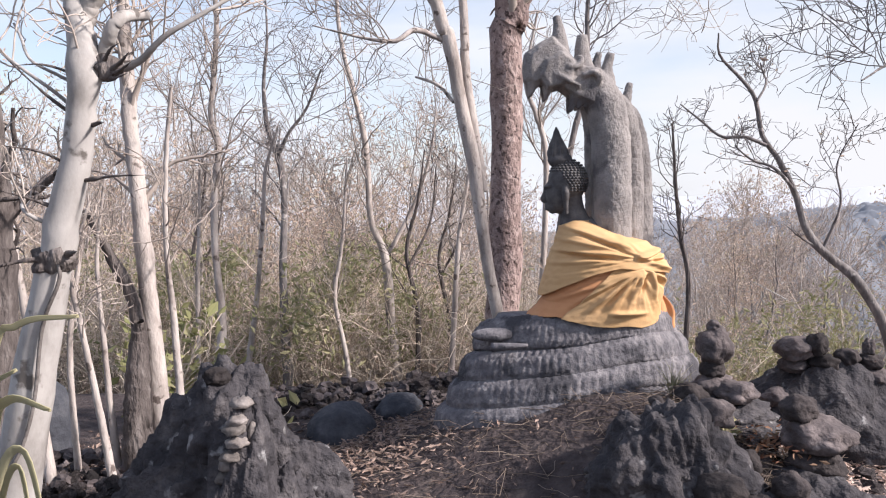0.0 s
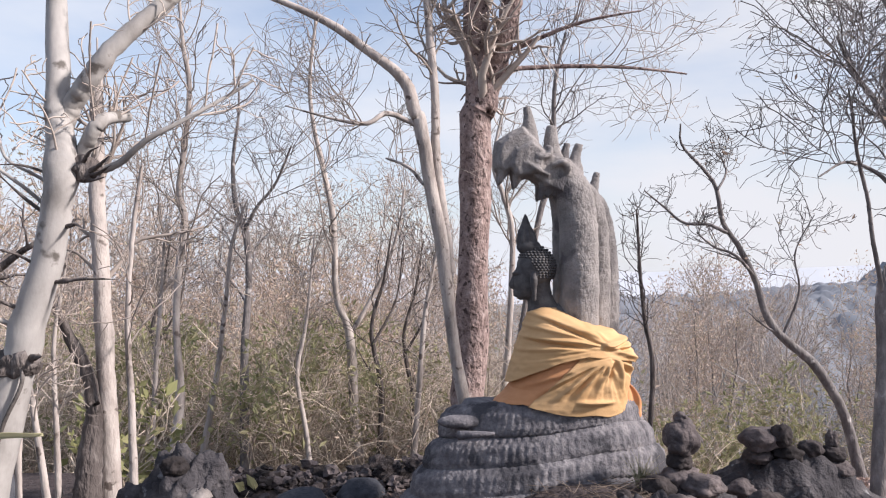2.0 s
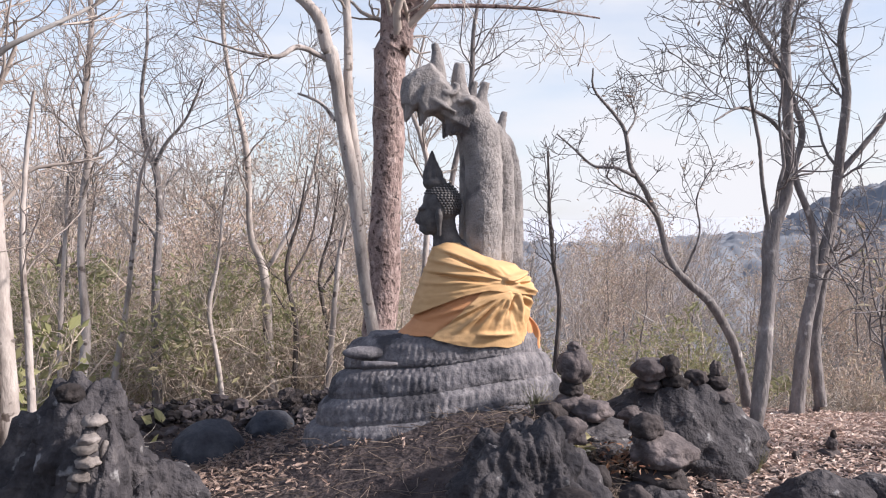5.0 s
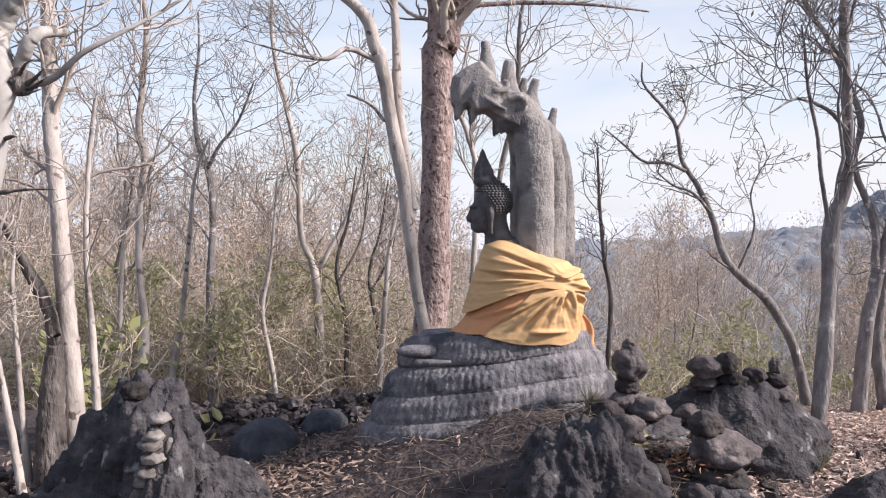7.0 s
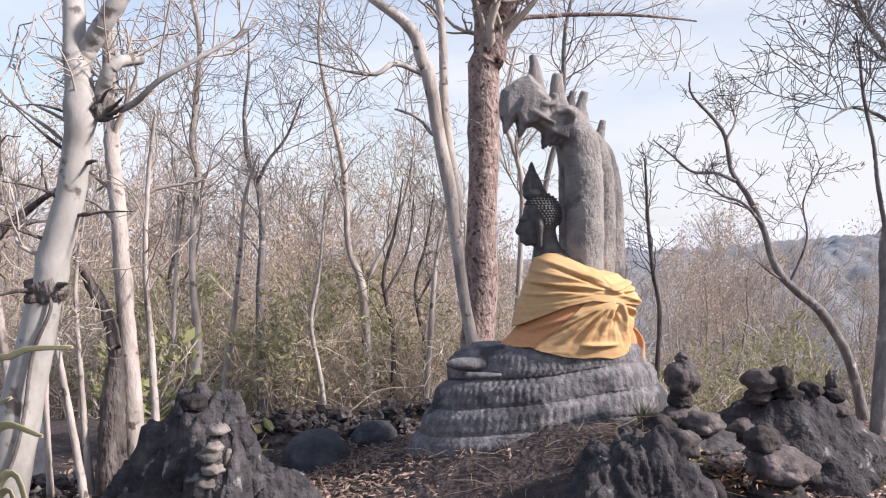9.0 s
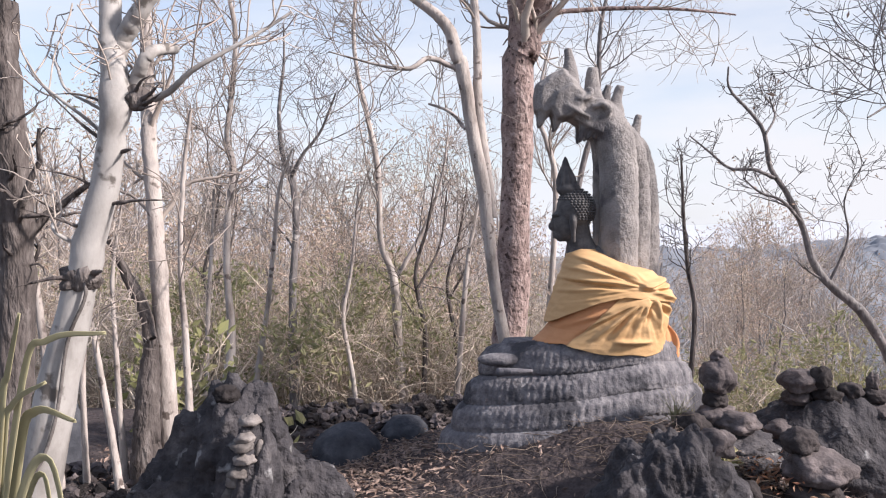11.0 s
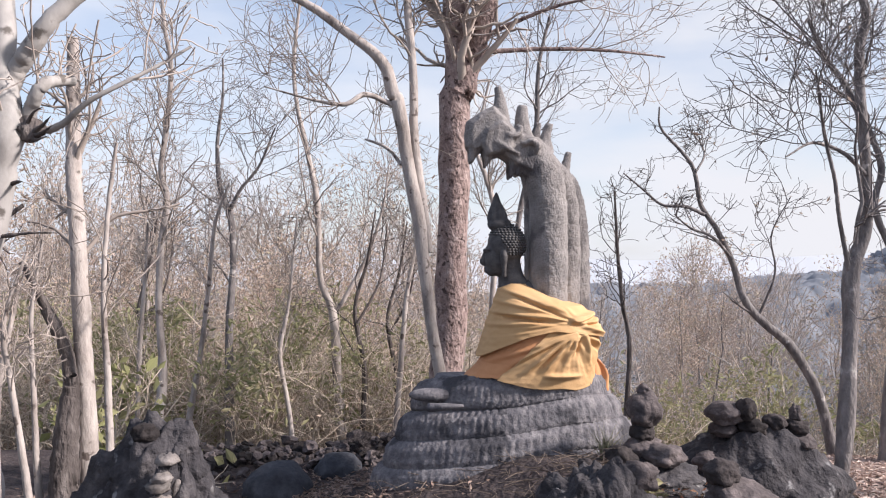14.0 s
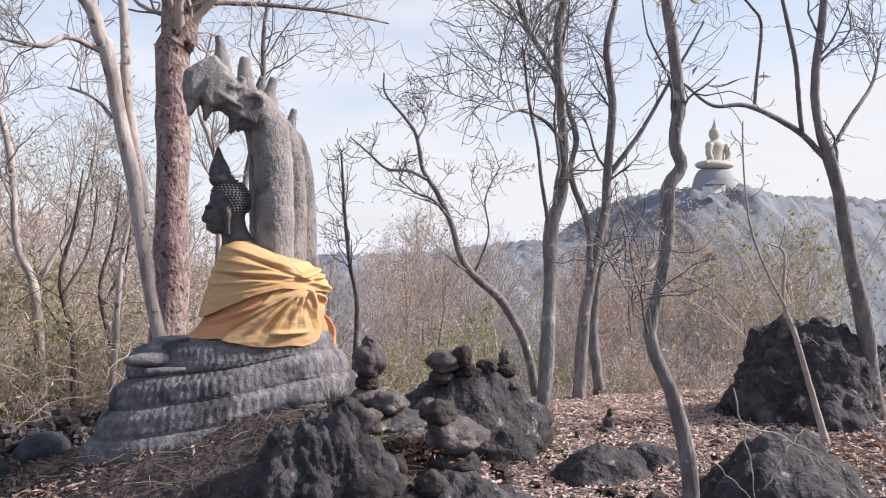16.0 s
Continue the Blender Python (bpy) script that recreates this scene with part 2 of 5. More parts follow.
def tubes(paths, radii, sides, rough=0.0, rng=None):
    """Tapered tubes along N paths of K points: all vertices and quads."""
    n, k, _ = paths.shape
    tan = unit(np.gradient(paths, axis=1))
    ref = np.array([0.05, 0.97, 0.23])
    u = unit(np.cross(tan, ref))
    w = np.cross(u, tan)
    a = np.arange(sides) * 2 * np.pi / sides
    r = radii[:, :, None] * np.ones(sides)
    if rough and rng is not None:
        r = r * (1 + rough * rng.standard_normal(r.shape))
    v = paths[:, :, None] + r[..., None] * (np.cos(a)[:, None] * u[:, :, None] + np.sin(a)[:, None] * w[:, :, None])
    i, j, s = np.meshgrid(np.arange(n), np.arange(k - 1), np.arange(sides), indexing="ij")
    o, s2 = (i * k + j) * sides, (s + 1) % sides
    f = np.stack([o + s, o + s2, o + sides + s2, o + sides + s], -1).reshape(-1, 4)
    return v.reshape(-1, 3), f


def joined(pieces):
    vs, fs, base = [], [], 0
    for v, f in pieces:
        vs.append(v)
        fs.extend((f + base).tolist())
        base += len(v)
    return np.concatenate(vs), fs


def resample(pts, k):
    """A smooth curve of k points through the given ones."""
    p = np.array(pts, float)
    p = np.vstack([2 * p[0] - p[1], p, 2 * p[-1] - p[-2]])
    n = len(p) - 3
    out = []
    for q in np.linspace(0, n - 1e-6, k):
        i, t = int(q), q - int(q)
        a, b, c, d = p[i:i + 4]
        out.append(0.5 * (2 * b + (c - a) * t + (2 * a - 5 * b + 4 * c - d) * t * t + (3 * b - a - 3 * c + d) * t ** 3))
    return np.array(out)


def sprout(rng, paths, radii, n, length, k, start=0.3, spread=0.9, up=0.35, wander=0.28, thin=0.62, least=0.0025):
    """n child shoots on the given ones, longer where they start lower."""
    i = rng.integers(0, len(paths), n)
    kk = paths.shape[1]
    s = start + (0.97 - start) * rng.random(n)
    q = s * (kk - 1)
    j = np.minimum(q.astype(int), kk - 2)
    fr = (q - j)[:, None]
    base = paths[i, j] * (1 - fr) + paths[i, j + 1] * fr
    tan = unit(paths[i, j + 1] - paths[i, j])
    side = rng.standard_normal((n, 3))
    side = unit(side - (side * tan).sum(1, keepdims=True) * tan)
    d = unit(tan * (1 - 0.4 * spread) + spread * side + np.array([0, 0, up]))
    size = length * (0.45 + 0.85 * rng.random(n)) * (1.15 - 0.6 * s)
    r0 = np.minimum(radii[i, j] * thin, 0.05)
    pts = [base]
    for _ in range(k - 1):
        d = unit(d + wander * rng.standard_normal((n, 3)) + np.array([0, 0, up * 0.18]))
        pts.append(pts[-1] + d * (size / (k - 1))[:, None])
    taper = np.linspace(1, 0.35, k)
    return np.stack(pts, 1), np.maximum(r0[:, None] * taper, least)


def leaves(rng, centres, size, flat=0.0, wide=0.34):
    """A kite-shaped leaf at each centre."""
    n = len(centres)
    a = unit(rng.standard_normal((n, 3)) * np.array([1, 1, 1 - flat]))
    b = rng.standard_normal((n, 3)) * np.array([1, 1, 1 - flat])
    b = unit(b - (b * a).sum(1, keepdims=True) * a)
    nrm = np.cross(a, b)
    s = (size * (0.5 + rng.random(n)))[:, None]
    v = np.stack([centres - a * s, centres + b * s * wide + nrm * s * 0.2, centres + a * s, centres - b * s * wide + nrm * s * 0.2], 1)
    q = np.arange(n)[:, None] * 4
    f = np.concatenate([q + np.array([0, 1, 2]), q + np.array([0, 2, 3])])
    return v.reshape(-1, 3), f


def bump_at(x, y, cx, cy, sx, sy, p=1.0):
    return np.exp(-(((x - cx) / sx) ** 2 + ((y - cy) / sy) ** 2) ** p)


def soft(v, w):
    return w * np.logaddexp(0, v / w)


def land(x, y):
    """Height of the ground: a level hilltop with the statue's mound, falling away to a wooded valley."""
    x, y = np.asarray(x, float), np.asarray(y, float)
    z = -0.22 + 0.46 * bump_at(x, y, 0.70, 6.8, 1.2, 1.35, 1.3) + 0.20 * bump_at(x, y, 1.15, 6.2, 0.7, 0.6) + 0.10 * bump_at(x, y, 1.35, 5.4, 0.9, 0.7)
    z = z + 0.16 * bump_at(x, y, -2.6, 6.3, 1.1, 0.9) + 0.12 * bump_at(x, y, -0.5, 8.4, 1.2, 0.5)
    drop = soft(y - 9.6 + 0.05 * x, 0.5)
    z = z - 0.42 * drop + 0.30 * soft(drop - 26, 5) + 0.117 * soft(drop - 200, 20)
    z = z - 0.08 * soft(np.minimum(np.abs(x), 400) - 8, 1.5)
    z = z + 0.02 * np.sin(3.1 * x + 1.7 * y) * np.sin(2.3 * y - 0.9 * x) + 0.012 * np.sin(7.7 * x) * np.cos(6.1 * y + x)
    return np.maximum(z, -33)


# ---- ground ----
def spaced(lo, hi, near_lo, near_hi, step, growth=1.22):
    mid = np.arange(near_lo, near_hi + 1e-6, step)
    up, s = [near_hi], step
    while up[-1] < hi:
        s *= growth
        up.append(up[-1] + s)
    dn, s = [near_lo], step
    while dn[-1] > lo:
        s *= growth
        dn.append(dn[-1] - s)
    return np.concatenate([dn[:0:-1], mid, up[1:]])


def ground():
    xs, ys = spaced(-4000, 4000, -5, 8, 0.09), spaced(-3000, 4500, 2.5, 12, 0.09)
    X, Y = np.meshgrid(xs, ys)
    v = np.stack([X, Y, land(X, Y)], -1).reshape(-1, 3)
    n = len(xs)
    i, j = np.meshgrid(np.arange(len(ys) - 1), np.arange(n - 1), indexing="ij")
    o = (i * n + j).ravel()
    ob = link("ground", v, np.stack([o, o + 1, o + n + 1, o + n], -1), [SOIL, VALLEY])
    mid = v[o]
    # beyond 42 m: canopy colour with haze in it instead of soil
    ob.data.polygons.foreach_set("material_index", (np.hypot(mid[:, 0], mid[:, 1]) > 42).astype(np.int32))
    tagged(ob, "dark brown soil strewn with dry leaves", "ground", kind="structure")


ground()


# ---- rocks ----
def rock_mesh(name, seed, size, rough=0.22, freq=1.6, level=4, ridge=0.0, squash=0.35, power=1.0):
    """A lump of rock, uneven at three scales and flattened underneath; its base is at z = 0."""
    bm = bmesh.new()
    bmesh.ops.create_icosphere(bm, subdivisions=level, radius=1.0)
    off = Vector((seed * 13.7, seed * 7.3, seed * 3.1))
    for v in bm.verts:
        p = v.co.copy()
        d = 1 + rough * noise.noise(p * freq + off) * 1.6 + rough * 0.55 * noise.noise(p * freq * 2.6 + off) + rough * 0.3 * noise.noise(p * freq * 6 + off)
        if ridge:
            d += ridge * (0.22 - abs(noise.noise(p * freq * 2.4 + off * 2))) * 0.55 + ridge * 0.25 * (0.2 - abs(noise.noise(p * freq * 7 + off)))
            d -= ridge * 0.35 * max(0.0, noise.noise(p * freq * 9 + off))
        q = p * d
        if power != 1.0:
            h = max(0.0, (q.z + 0.3) / 1.3)
            k = 1.0 - (1 - power) * min(1, h)
            q.x, q.y = q.x * k, q.y * k
        if q.z < -squash:
            q.z = -squash + (q.z + squash) * 0.15
        v.co = Vector((q.x * size[0], q.y * size[1], (q.z + squash) * size[2]))
    me = bpy.data.meshes.new(name)
    bm.to_mesh(me)
    bm.free()
    me.shade_smooth()
    return me


def rock(name, label, category, x, y, z, size, seed, mat, turn=0, tilt=(0, 0), group="", **kw):
    me = rock_mesh(name, seed, size, **kw)
    me.materials.append(mat)
    ob = new(name, me)
    ob.matrix_world = pose(x, y, z, tilt[0], tilt[1], turn)
    return tagged(ob, label, category, group)


def at_ground(x, y, sink=0.04):
    return float(land(x, y)) - sink


rock("lava_rock", "jagged black lava rock with pale stones on its ridge", "rock", -1.34, 5.75, at_ground(-1.34, 5.75, 0.1), (0.68, 0.45, 0.62), 3, LAVA, rough=0.28, ridge=0.28, level=6, power=0.6, freq=1.7)
rock("lava_rock", "upright knob of black lava rock", "rock", -1.30, 5.70, 0.30, (0.26, 0.22, 0.34), 5, LAVA, rough=0.24, ridge=0.28, level=5, power=0.8, freq=1.6)
rock("lava_rock", "rounded shoulder of black lava rock", "rock", -1.02, 5.55, at_ground(-0.98, 5.55, 0.1), (0.34, 0.30, 0.40), 8, LAVA, rough=0.27, ridge=0.28, level=6, power=0.6)
rock("lava_rock", "brown lava ridge carrying pale flat stones", "rock", -1.16, 5.38, at_ground(-1.2, 5.4, 0.1), (0.22, 0.24, 0.72), 9, LAVA, rough=0.2, ridge=0.25, level=5, power=0.6)
rock("lava_rock", "low black lava rock with patches of lichen", "rock", 0.88, 5.62, at_ground(0.88, 5.6, 0.12), (0.42, 0.42, 0.42), 12, LAVA, rough=0.28, ridge=0.3, level=6, power=0.6)
rock("lava_rock", "low black lava rock under dry litter", "rock", 1.33, 6.35, at_ground(1.33, 6.3, 0.12), (0.40, 0.30, 0.14), 15, LAVA, rough=0.22, ridge=0.4, level=5, power=0.8)
rock("lava_rock", "black lava ledge beside stacked stones", "rock", 1.62, 5.60, at_ground(1.62, 5.6, 0.14), (0.46, 0.36, 0.22), 18, LAVA, rough=0.27, ridge=0.3, level=5, power=0.8)
rock("lava_boulder", "large black lava boulder with grey lichen", "rock", 2.42, 7.2, at_ground(2.4, 7.2, 0.1), (0.66, 0.50, 0.56), 21, LAVA, rough=0.17, ridge=0.25, level=5, power=0.7)
rock("lava_boulder", "tall dark lava boulder at the clearing's edge", "rock", 5.95, 7.4, at_ground(5.95, 7.4, 0.25), (0.80, 0.6, 0.86), 25, LAVA, rough=0.19, ridge=0.22, level=6, power=0.86)
rock("lava_boulder", "low dark lava boulder crossed by dry twigs", "rock", 3.78, 5.45, at_ground(3.8, 5.45, 0.15), (0.62, 0.45, 0.44), 28, LAVA, rough=0.17, ridge=0.25, level=5, power=0.8)
rock("lava_rock", "flat black lava rock on leaf litter", "rock", 3.05, 6.35, at_ground(3.0, 6.3, 0.1), (0.36, 0.26, 0.24), 31, LAVA, rough=0.2, ridge=0.3, power=0.85)
rock("lava_rock", "flat black lava rock on leaf litter", "rock", 3.55, 6.5, at_ground(3.55, 6.5, 0.1), (0.30, 0.22, 0.18), 33, LAVA, rough=0.2, ridge=0.3, power=0.85)
rock("boulder", "smooth blue-grey boulder among dry leaves", "boulder", -1.02, 7.62, at_ground(-1.02, 7.6, 0.06), (0.27, 0.24, 0.24), 36, BLUE_ROCK, rough=0.10, level=4, power=0.8, tilt=(0, 14))
rock("boulder", "low dark boulder beside loose stones", "boulder", -0.60, 8.05, at_ground(-0.6, 8.0, 0.05), (0.19, 0.17, 0.15), 39, BLUE_ROCK, rough=0.12, level=4)
rock("boulder", "dark boulder half hidden by thin stems", "boulder", -3.05, 7.2, at_ground(-3.05, 7.2, 0.06), (0.22, 0.2, 0.45), 41, BLUE_ROCK, rough=0.1, level=4)


# ---- stacked stones ----
def rest_height(x, y):
    """The height of whatever lies under a point, to set a stone on it."""
    bpy.context.view_layer.update()
    hit, place, *_ = scene.ray_cast(bpy.context.evaluated_depsgraph_get(), (x, y, 1.3), (0, 0, -1))
    return place.z if hit else float(land(x, y))


def stack(x, y, stones, seed, label, mat=PEBBLE, category="stacked stone"):
    """Stones piled on one another, each (width, height, aside)."""
    z = rest_height(x, y) - 0.02
    for i, (w, h, dx) in enumerate(stones):
        rock("stacked_stone", label, category, x + dx, y, z, (w * 0.5, w * 0.46, h / 1.72), seed + i, mat, turn=37 * i + seed * 20, group="stone stacks", rough=0.17, level=4, squash=0.72, ridge=0.22)
        z += h * 0.88


cairn = "weathered dark stone balanced in a small stack"
stack(1.20, 6.28, [(0.21, 0.14, 0.0)], 51, cairn)
stack(1.47, 6.30, [(0.25, 0.12, 0.0)], 53, cairn)
stack(1.37, 6.40, [(0.27, 0.13, 0.0), (0.17, 0.10, 0.0), (0.225, 0.20, 0.01), (0.085, 0.07, 0.005)], 55, cairn)
stack(1.68, 5.86, [(0.30, 0.16, 0.05), (0.36, 0.18, 0.06), (0.20, 0.14, -0.04)], 61, cairn)
stack(0.92, 5.95, [(0.15, 0.11, 0.0), (0.09, 0.07, 0.0), (0.085, 0.05, 0.0)], 65, cairn)
stack(2.16, 7.12, [(0.20, 0.10, 0.0), (0.27, 0.16, 0.02)], 71, cairn)
stack(2.33, 7.05, [(0.21, 0.11, 0.0), (0.15, 0.15, -0.04)], 74, cairn)
stack(2.50, 7.08, [(0.17, 0.11, 0.0)], 77, cairn)
stack(2.68, 7.10, [(0.22, 0.12, 0.0), (0.17, 0.11, -0.01), (0.09, 0.11, -0.02)], 79, cairn)
stack(2.0, 7.0, [(0.2, 0.12, 0.0)], 83, cairn)
stack(1.30, 5.72, [(0.19, 0.15, 0.0)], 85, cairn)
stack(1.13, 5.66, [(0.20, 0.14, 0.0)], 87, cairn)
stack(1.26, 5.45, [(0.22, 0.12, 0.0)], 88, cairn)
stack(1.46, 5.52, [(0.17, 0.12, 0.0)], 89, cairn)
stack(1.05, 5.30, [(0.24, 0.14, 0.0)], 90, cairn)
slab, flat = "pale flat stone slab laid on the lava ridge", "flat stone"
for n, (x, z, w, h) in enumerate(((-1.15, 0.63, 0.13, 0.045), (-1.16, 0.56, 0.11, 0.04), (-1.17, 0.52, 0.13, 0.045), (-1.16, 0.46, 0.12, 0.045), (-1.19, 0.40, 0.11, 0.04), (-1.22, 0.34, 0.09, 0.06), (-1.24, 0.28, 0.09, 0.05), (-1.10, 0.49, 0.06, 0.07))):
    bpy.context.view_layer.update()
    hit, place, *_ = scene.ray_cast(bpy.context.evaluated_depsgraph_get(), (x, 4.3, z + 0.02), (0, 1, 0))
    rock("stacked_stone", slab, flat, x, place.y if hit else 5.35, z, (w * 0.42, w * 0.42, h / 1.42), 91 + n, FLAT_STONE, turn=40 * n, group="stone stacks", rough=0.2, level=3, squash=0.42)
stack(-1.34, 5.60, [(0.13, 0.09, 0.0)], 101, cairn)
stack(5.66, 7.3, [(0.12, 0.08, 0.0), (0.08, 0.13, 0.0)], 103, cairn)
stack(6.1, 7.3, [(0.2, 0.1, 0.0)], 105, cairn)
stack(3.84, 7.47, [(0.16, 0.09, 0.0), (0.09, 0.10, 0.01), (0.05, 0.07, 0.02)], 106, "small dark upright stone on dry leaf litter")
stack(3.5, 7.4, [(0.06, 0.1, 0.0)], 110, "small dark upright stone on dry leaf litter")
stack(4.7, 9.0, [(0.07, 0.13, 0.0)], 112, "small dark upright stone on dry leaf litter")


def loose_stones():
    """Scattered stones behind the boulders and beside the lava rock; the far small ones are joined as rubble."""
    rng = np.random.default_rng(5)
    shapes = []
    for s in range(8):
        me = rock_mesh("loose_stone", 120 + s, (1, 0.85, 0.75), rough=0.5, level=2, squash=0.6, ridge=0.4)
        me.shade_flat()
        me.materials.append(PEBBLE)
        shapes.append(me)
    beds = ((-2.0, 5.85, 0.55, 0.5, 100, 0.055, 0.16), (-0.15, 8.35, 0.38, 0.28, 90, 0.062, 0.17), (1.4, 5.7, 0.55, 0.5, 40, 0.055, 0.0), (3.2, 6.1, 1.2, 0.5, 40, 0.07, 0.0), (-1.6, 7.4, 0.5, 0.4, 8, 0.06, 0.0), (4.6, 6.4, 0.7, 0.5, 16, 0.06, 0.0))

    def places(cx, cy, sx, sy, n, size, pile):
        for _ in range(n):
            x, y = cx + sx * rng.uniform(-1, 1), cy + sy * rng.uniform(-1, 1)
            r = size * rng.uniform(0.45, 1.25)
            heap = pile * max(0.0, 1 - abs(y - cy) / sy) * rng.random()
            yield pose(x, y, float(land(x, y)) - 0.25 * r + heap, rng.uniform(-25, 25), rng.uniform(-25, 25), rng.uniform(0, 360)) @ Matrix.Scale(r, 4)

    for bed in beds:
        for m in places(*bed):
            ob = new("loose_stone", shapes[rng.integers(8)])
            ob.matrix_world = m
            tagged(ob, "small rough reddish-grey stone among dry leaves", "stone", "loose stones")
    pieces = []
    for bed in ((-0.65, 8.3, 1.15, 0.30, 140, 0.052, 0.10), (-2.1, 5.95, 0.6, 0.5, 110, 0.045, 0.14), (-0.65, 8.75, 1.3, 0.35, 190, 0.062, 0.16), (-2.5, 6.6, 0.7, 0.4, 90, 0.055, 0.06)):
        for m in places(*bed):
            me = shapes[rng.integers(8)]
            co = np.array([m @ v.co for v in me.vertices])
            pieces.append((co, np.array([list(p.vertices) for p in me.polygons])))
    v, f = joined(pieces)
    tagged(link("stone_rubble", v, f, RUBBLE, smooth=False), "heap of small rough stones at the wood's edge", "rubble", kind="stuff")


loose_stones()


# ---- the sculpture: coiled serpent base, hood of serpent necks, seated figure ----
class Solid:
    """Collects the pieces of one mesh; each face keeps its material number."""

    def __init__(self):
        self.v, self.f, self.m = [], [], []

    def add(self, verts, faces, mat=0):
        base = len(self.v)
        self.v.extend(tuple(map(float, p)) for p in verts)
        self.f.extend([i + base for i in f] for f in faces)
        self.m.extend([mat] * len(faces))

    def tube(self, pts, radii, sides=14, k=24, mat=0, flat=1.0, lump=0.0, seed=0):
        path = resample([(*p, r) for p, r in zip(pts, radii)], k)
        rng = np.random.default_rng(seed)
        tan = unit(np.gradient(path[:, :3], axis=0))
        u = unit(np.cross(tan, (0, 1, 0.02)))
        w = np.cross(u, tan)
        a = np.arange(sides) * 2 * np.pi / sides
        r = path[:, 3:4] * (1 + lump * rng.standard_normal((k, sides)))
        v = path[:, None, :3] + r[..., None] * (np.cos(a)[None, :, None] * u[:, None] + flat * np.sin(a)[None, :, None] * w[:, None])
        f = [[i * sides + s, i * sides + (s + 1) % sides, (i + 1) * sides + (s + 1) % sides, (i + 1) * sides + s] for i in range(k - 1) for s in range(sides)]
        f += [list(range(sides))[::-1], list(range((k - 1) * sides, k * sides))]
        self.add(v.reshape(-1, 3), f, mat)

    def ball(self, c, size, mat=0, level=3, turn=None):
        bm = bmesh.new()
        bmesh.ops.create_icosphere(bm, subdivisions=level, radius=1)
        t = turn or Matrix.Identity(4)
        vs = [Vector(c) + t.to_3x3() @ Vector((v.co.x * size[0], v.co.y * size[1], v.co.z * size[2])) for v in bm.verts]
        fs = [[v.index for v in f.verts] for f in bm.faces]
        bm.free()
        self.add(vs, fs, mat)


def coil_piece(S, cx, cy, z, rx, ry, tube, thick, tilt, lead):
    """One round of the serpent's body: a rounded band with staggered rows of raised scales."""
    k, sides = 460, 52
    a = (2 * np.pi * np.arange(k) / k)[:, None]
    b = (2 * np.pi * np.arange(sides) / sides)[None]
    ca, sa, out, up = np.cos(a), np.sin(a), np.cos(b), np.sin(b)
    lift = tilt * ca + lead * sa + 0.045 * np.exp(-((a - 5.25) / 0.45) ** 2)
    wave = 0.012 * np.sin(3 * a + z * 7) + 0.006 * np.sin(7 * a + z * 3)
    row = sides * b / (2 * np.pi) / 4.0
    along = k * a / (2 * np.pi) / 5.0 + 0.5 * (np.floor(row) % 2)
    p, q = 2 * (along % 1) - 1, 2 * (row % 1) - 1
    wear = 0.55 + 0.45 * np.sin(5 * a + 9 * z) * np.sin(3 * a + 2 * b)
    scale = 0.016 * (0.5 - np.abs(p) ** 1.5 * 0.6 - np.abs(q) ** 2 * 0.5) * wear
    scale = scale + 0.0025 * np.random.default_rng(int(z * 100)).standard_normal((k, sides))
    d = tube * np.sign(out) * np.abs(out) ** 0.62 - 0.04 * up + wave + scale * out
    v = np.stack([cx + (rx + d) * ca, cy + (ry + d) * sa, z + lift + (thick * np.sign(up) * np.abs(up) ** 0.72 + scale * up) * np.ones((k, 1))], -1)
    i, j = np.meshgrid(np.arange(k), np.arange(sides), indexing="ij")
    f = np.stack([i * sides + j, ((i + 1) % k) * sides + j, ((i + 1) % k) * sides + (j + 1) % sides, i * sides + (j + 1) % sides], -1).reshape(-1, 4)
    S.add(v.reshape(-1, 3), f.tolist(), 2)


def fused(S, piece, voxel, mat, relief):
    """Melts overlapping solids into one carved mass and roughens its face."""
    ob = link("carving", piece.v, piece.f, STONE)
    mod = ob.modifiers.new("melt", "REMESH")
    mod.mode, mod.voxel_size = "VOXEL", voxel
    bpy.context.view_layer.update()
    me = bpy.data.meshes.new_from_object(ob.evaluated_get(bpy.context.evaluated_depsgraph_get()))
    vs = [v.co + v.normal * relief(v.co) for v in me.vertices]
    S.add(vs, [list(p.vertices) for p in me.polygons], mat)
    bpy.data.objects.remove(ob)
    bpy.data.meshes.remove(me)


def slab(S, outline, y, half):
    """A thick plate with softened rims, cut to an outline in the upright plane."""
    c = np.mean(outline, 0)
    n = len(outline)
    v = []
    for dy, shrink in ((-half, 0.80), (-half * 0.72, 0.95), (0, 1.0), (half * 0.72, 0.95), (half, 0.80)):
        v += [(c[0] + (x - c[0]) * shrink, y + dy, c[1] + (z - c[1]) * shrink) for x, z in outline]
    f = [[r * n + i, r * n + (i + 1) % n, (r + 1) * n + (i + 1) % n, (r + 1) * n + i] for r in range(4) for i in range(n)]
    S.add(v, f + [list(range(n))[::-1], list(range(4 * n, 5 * n))])


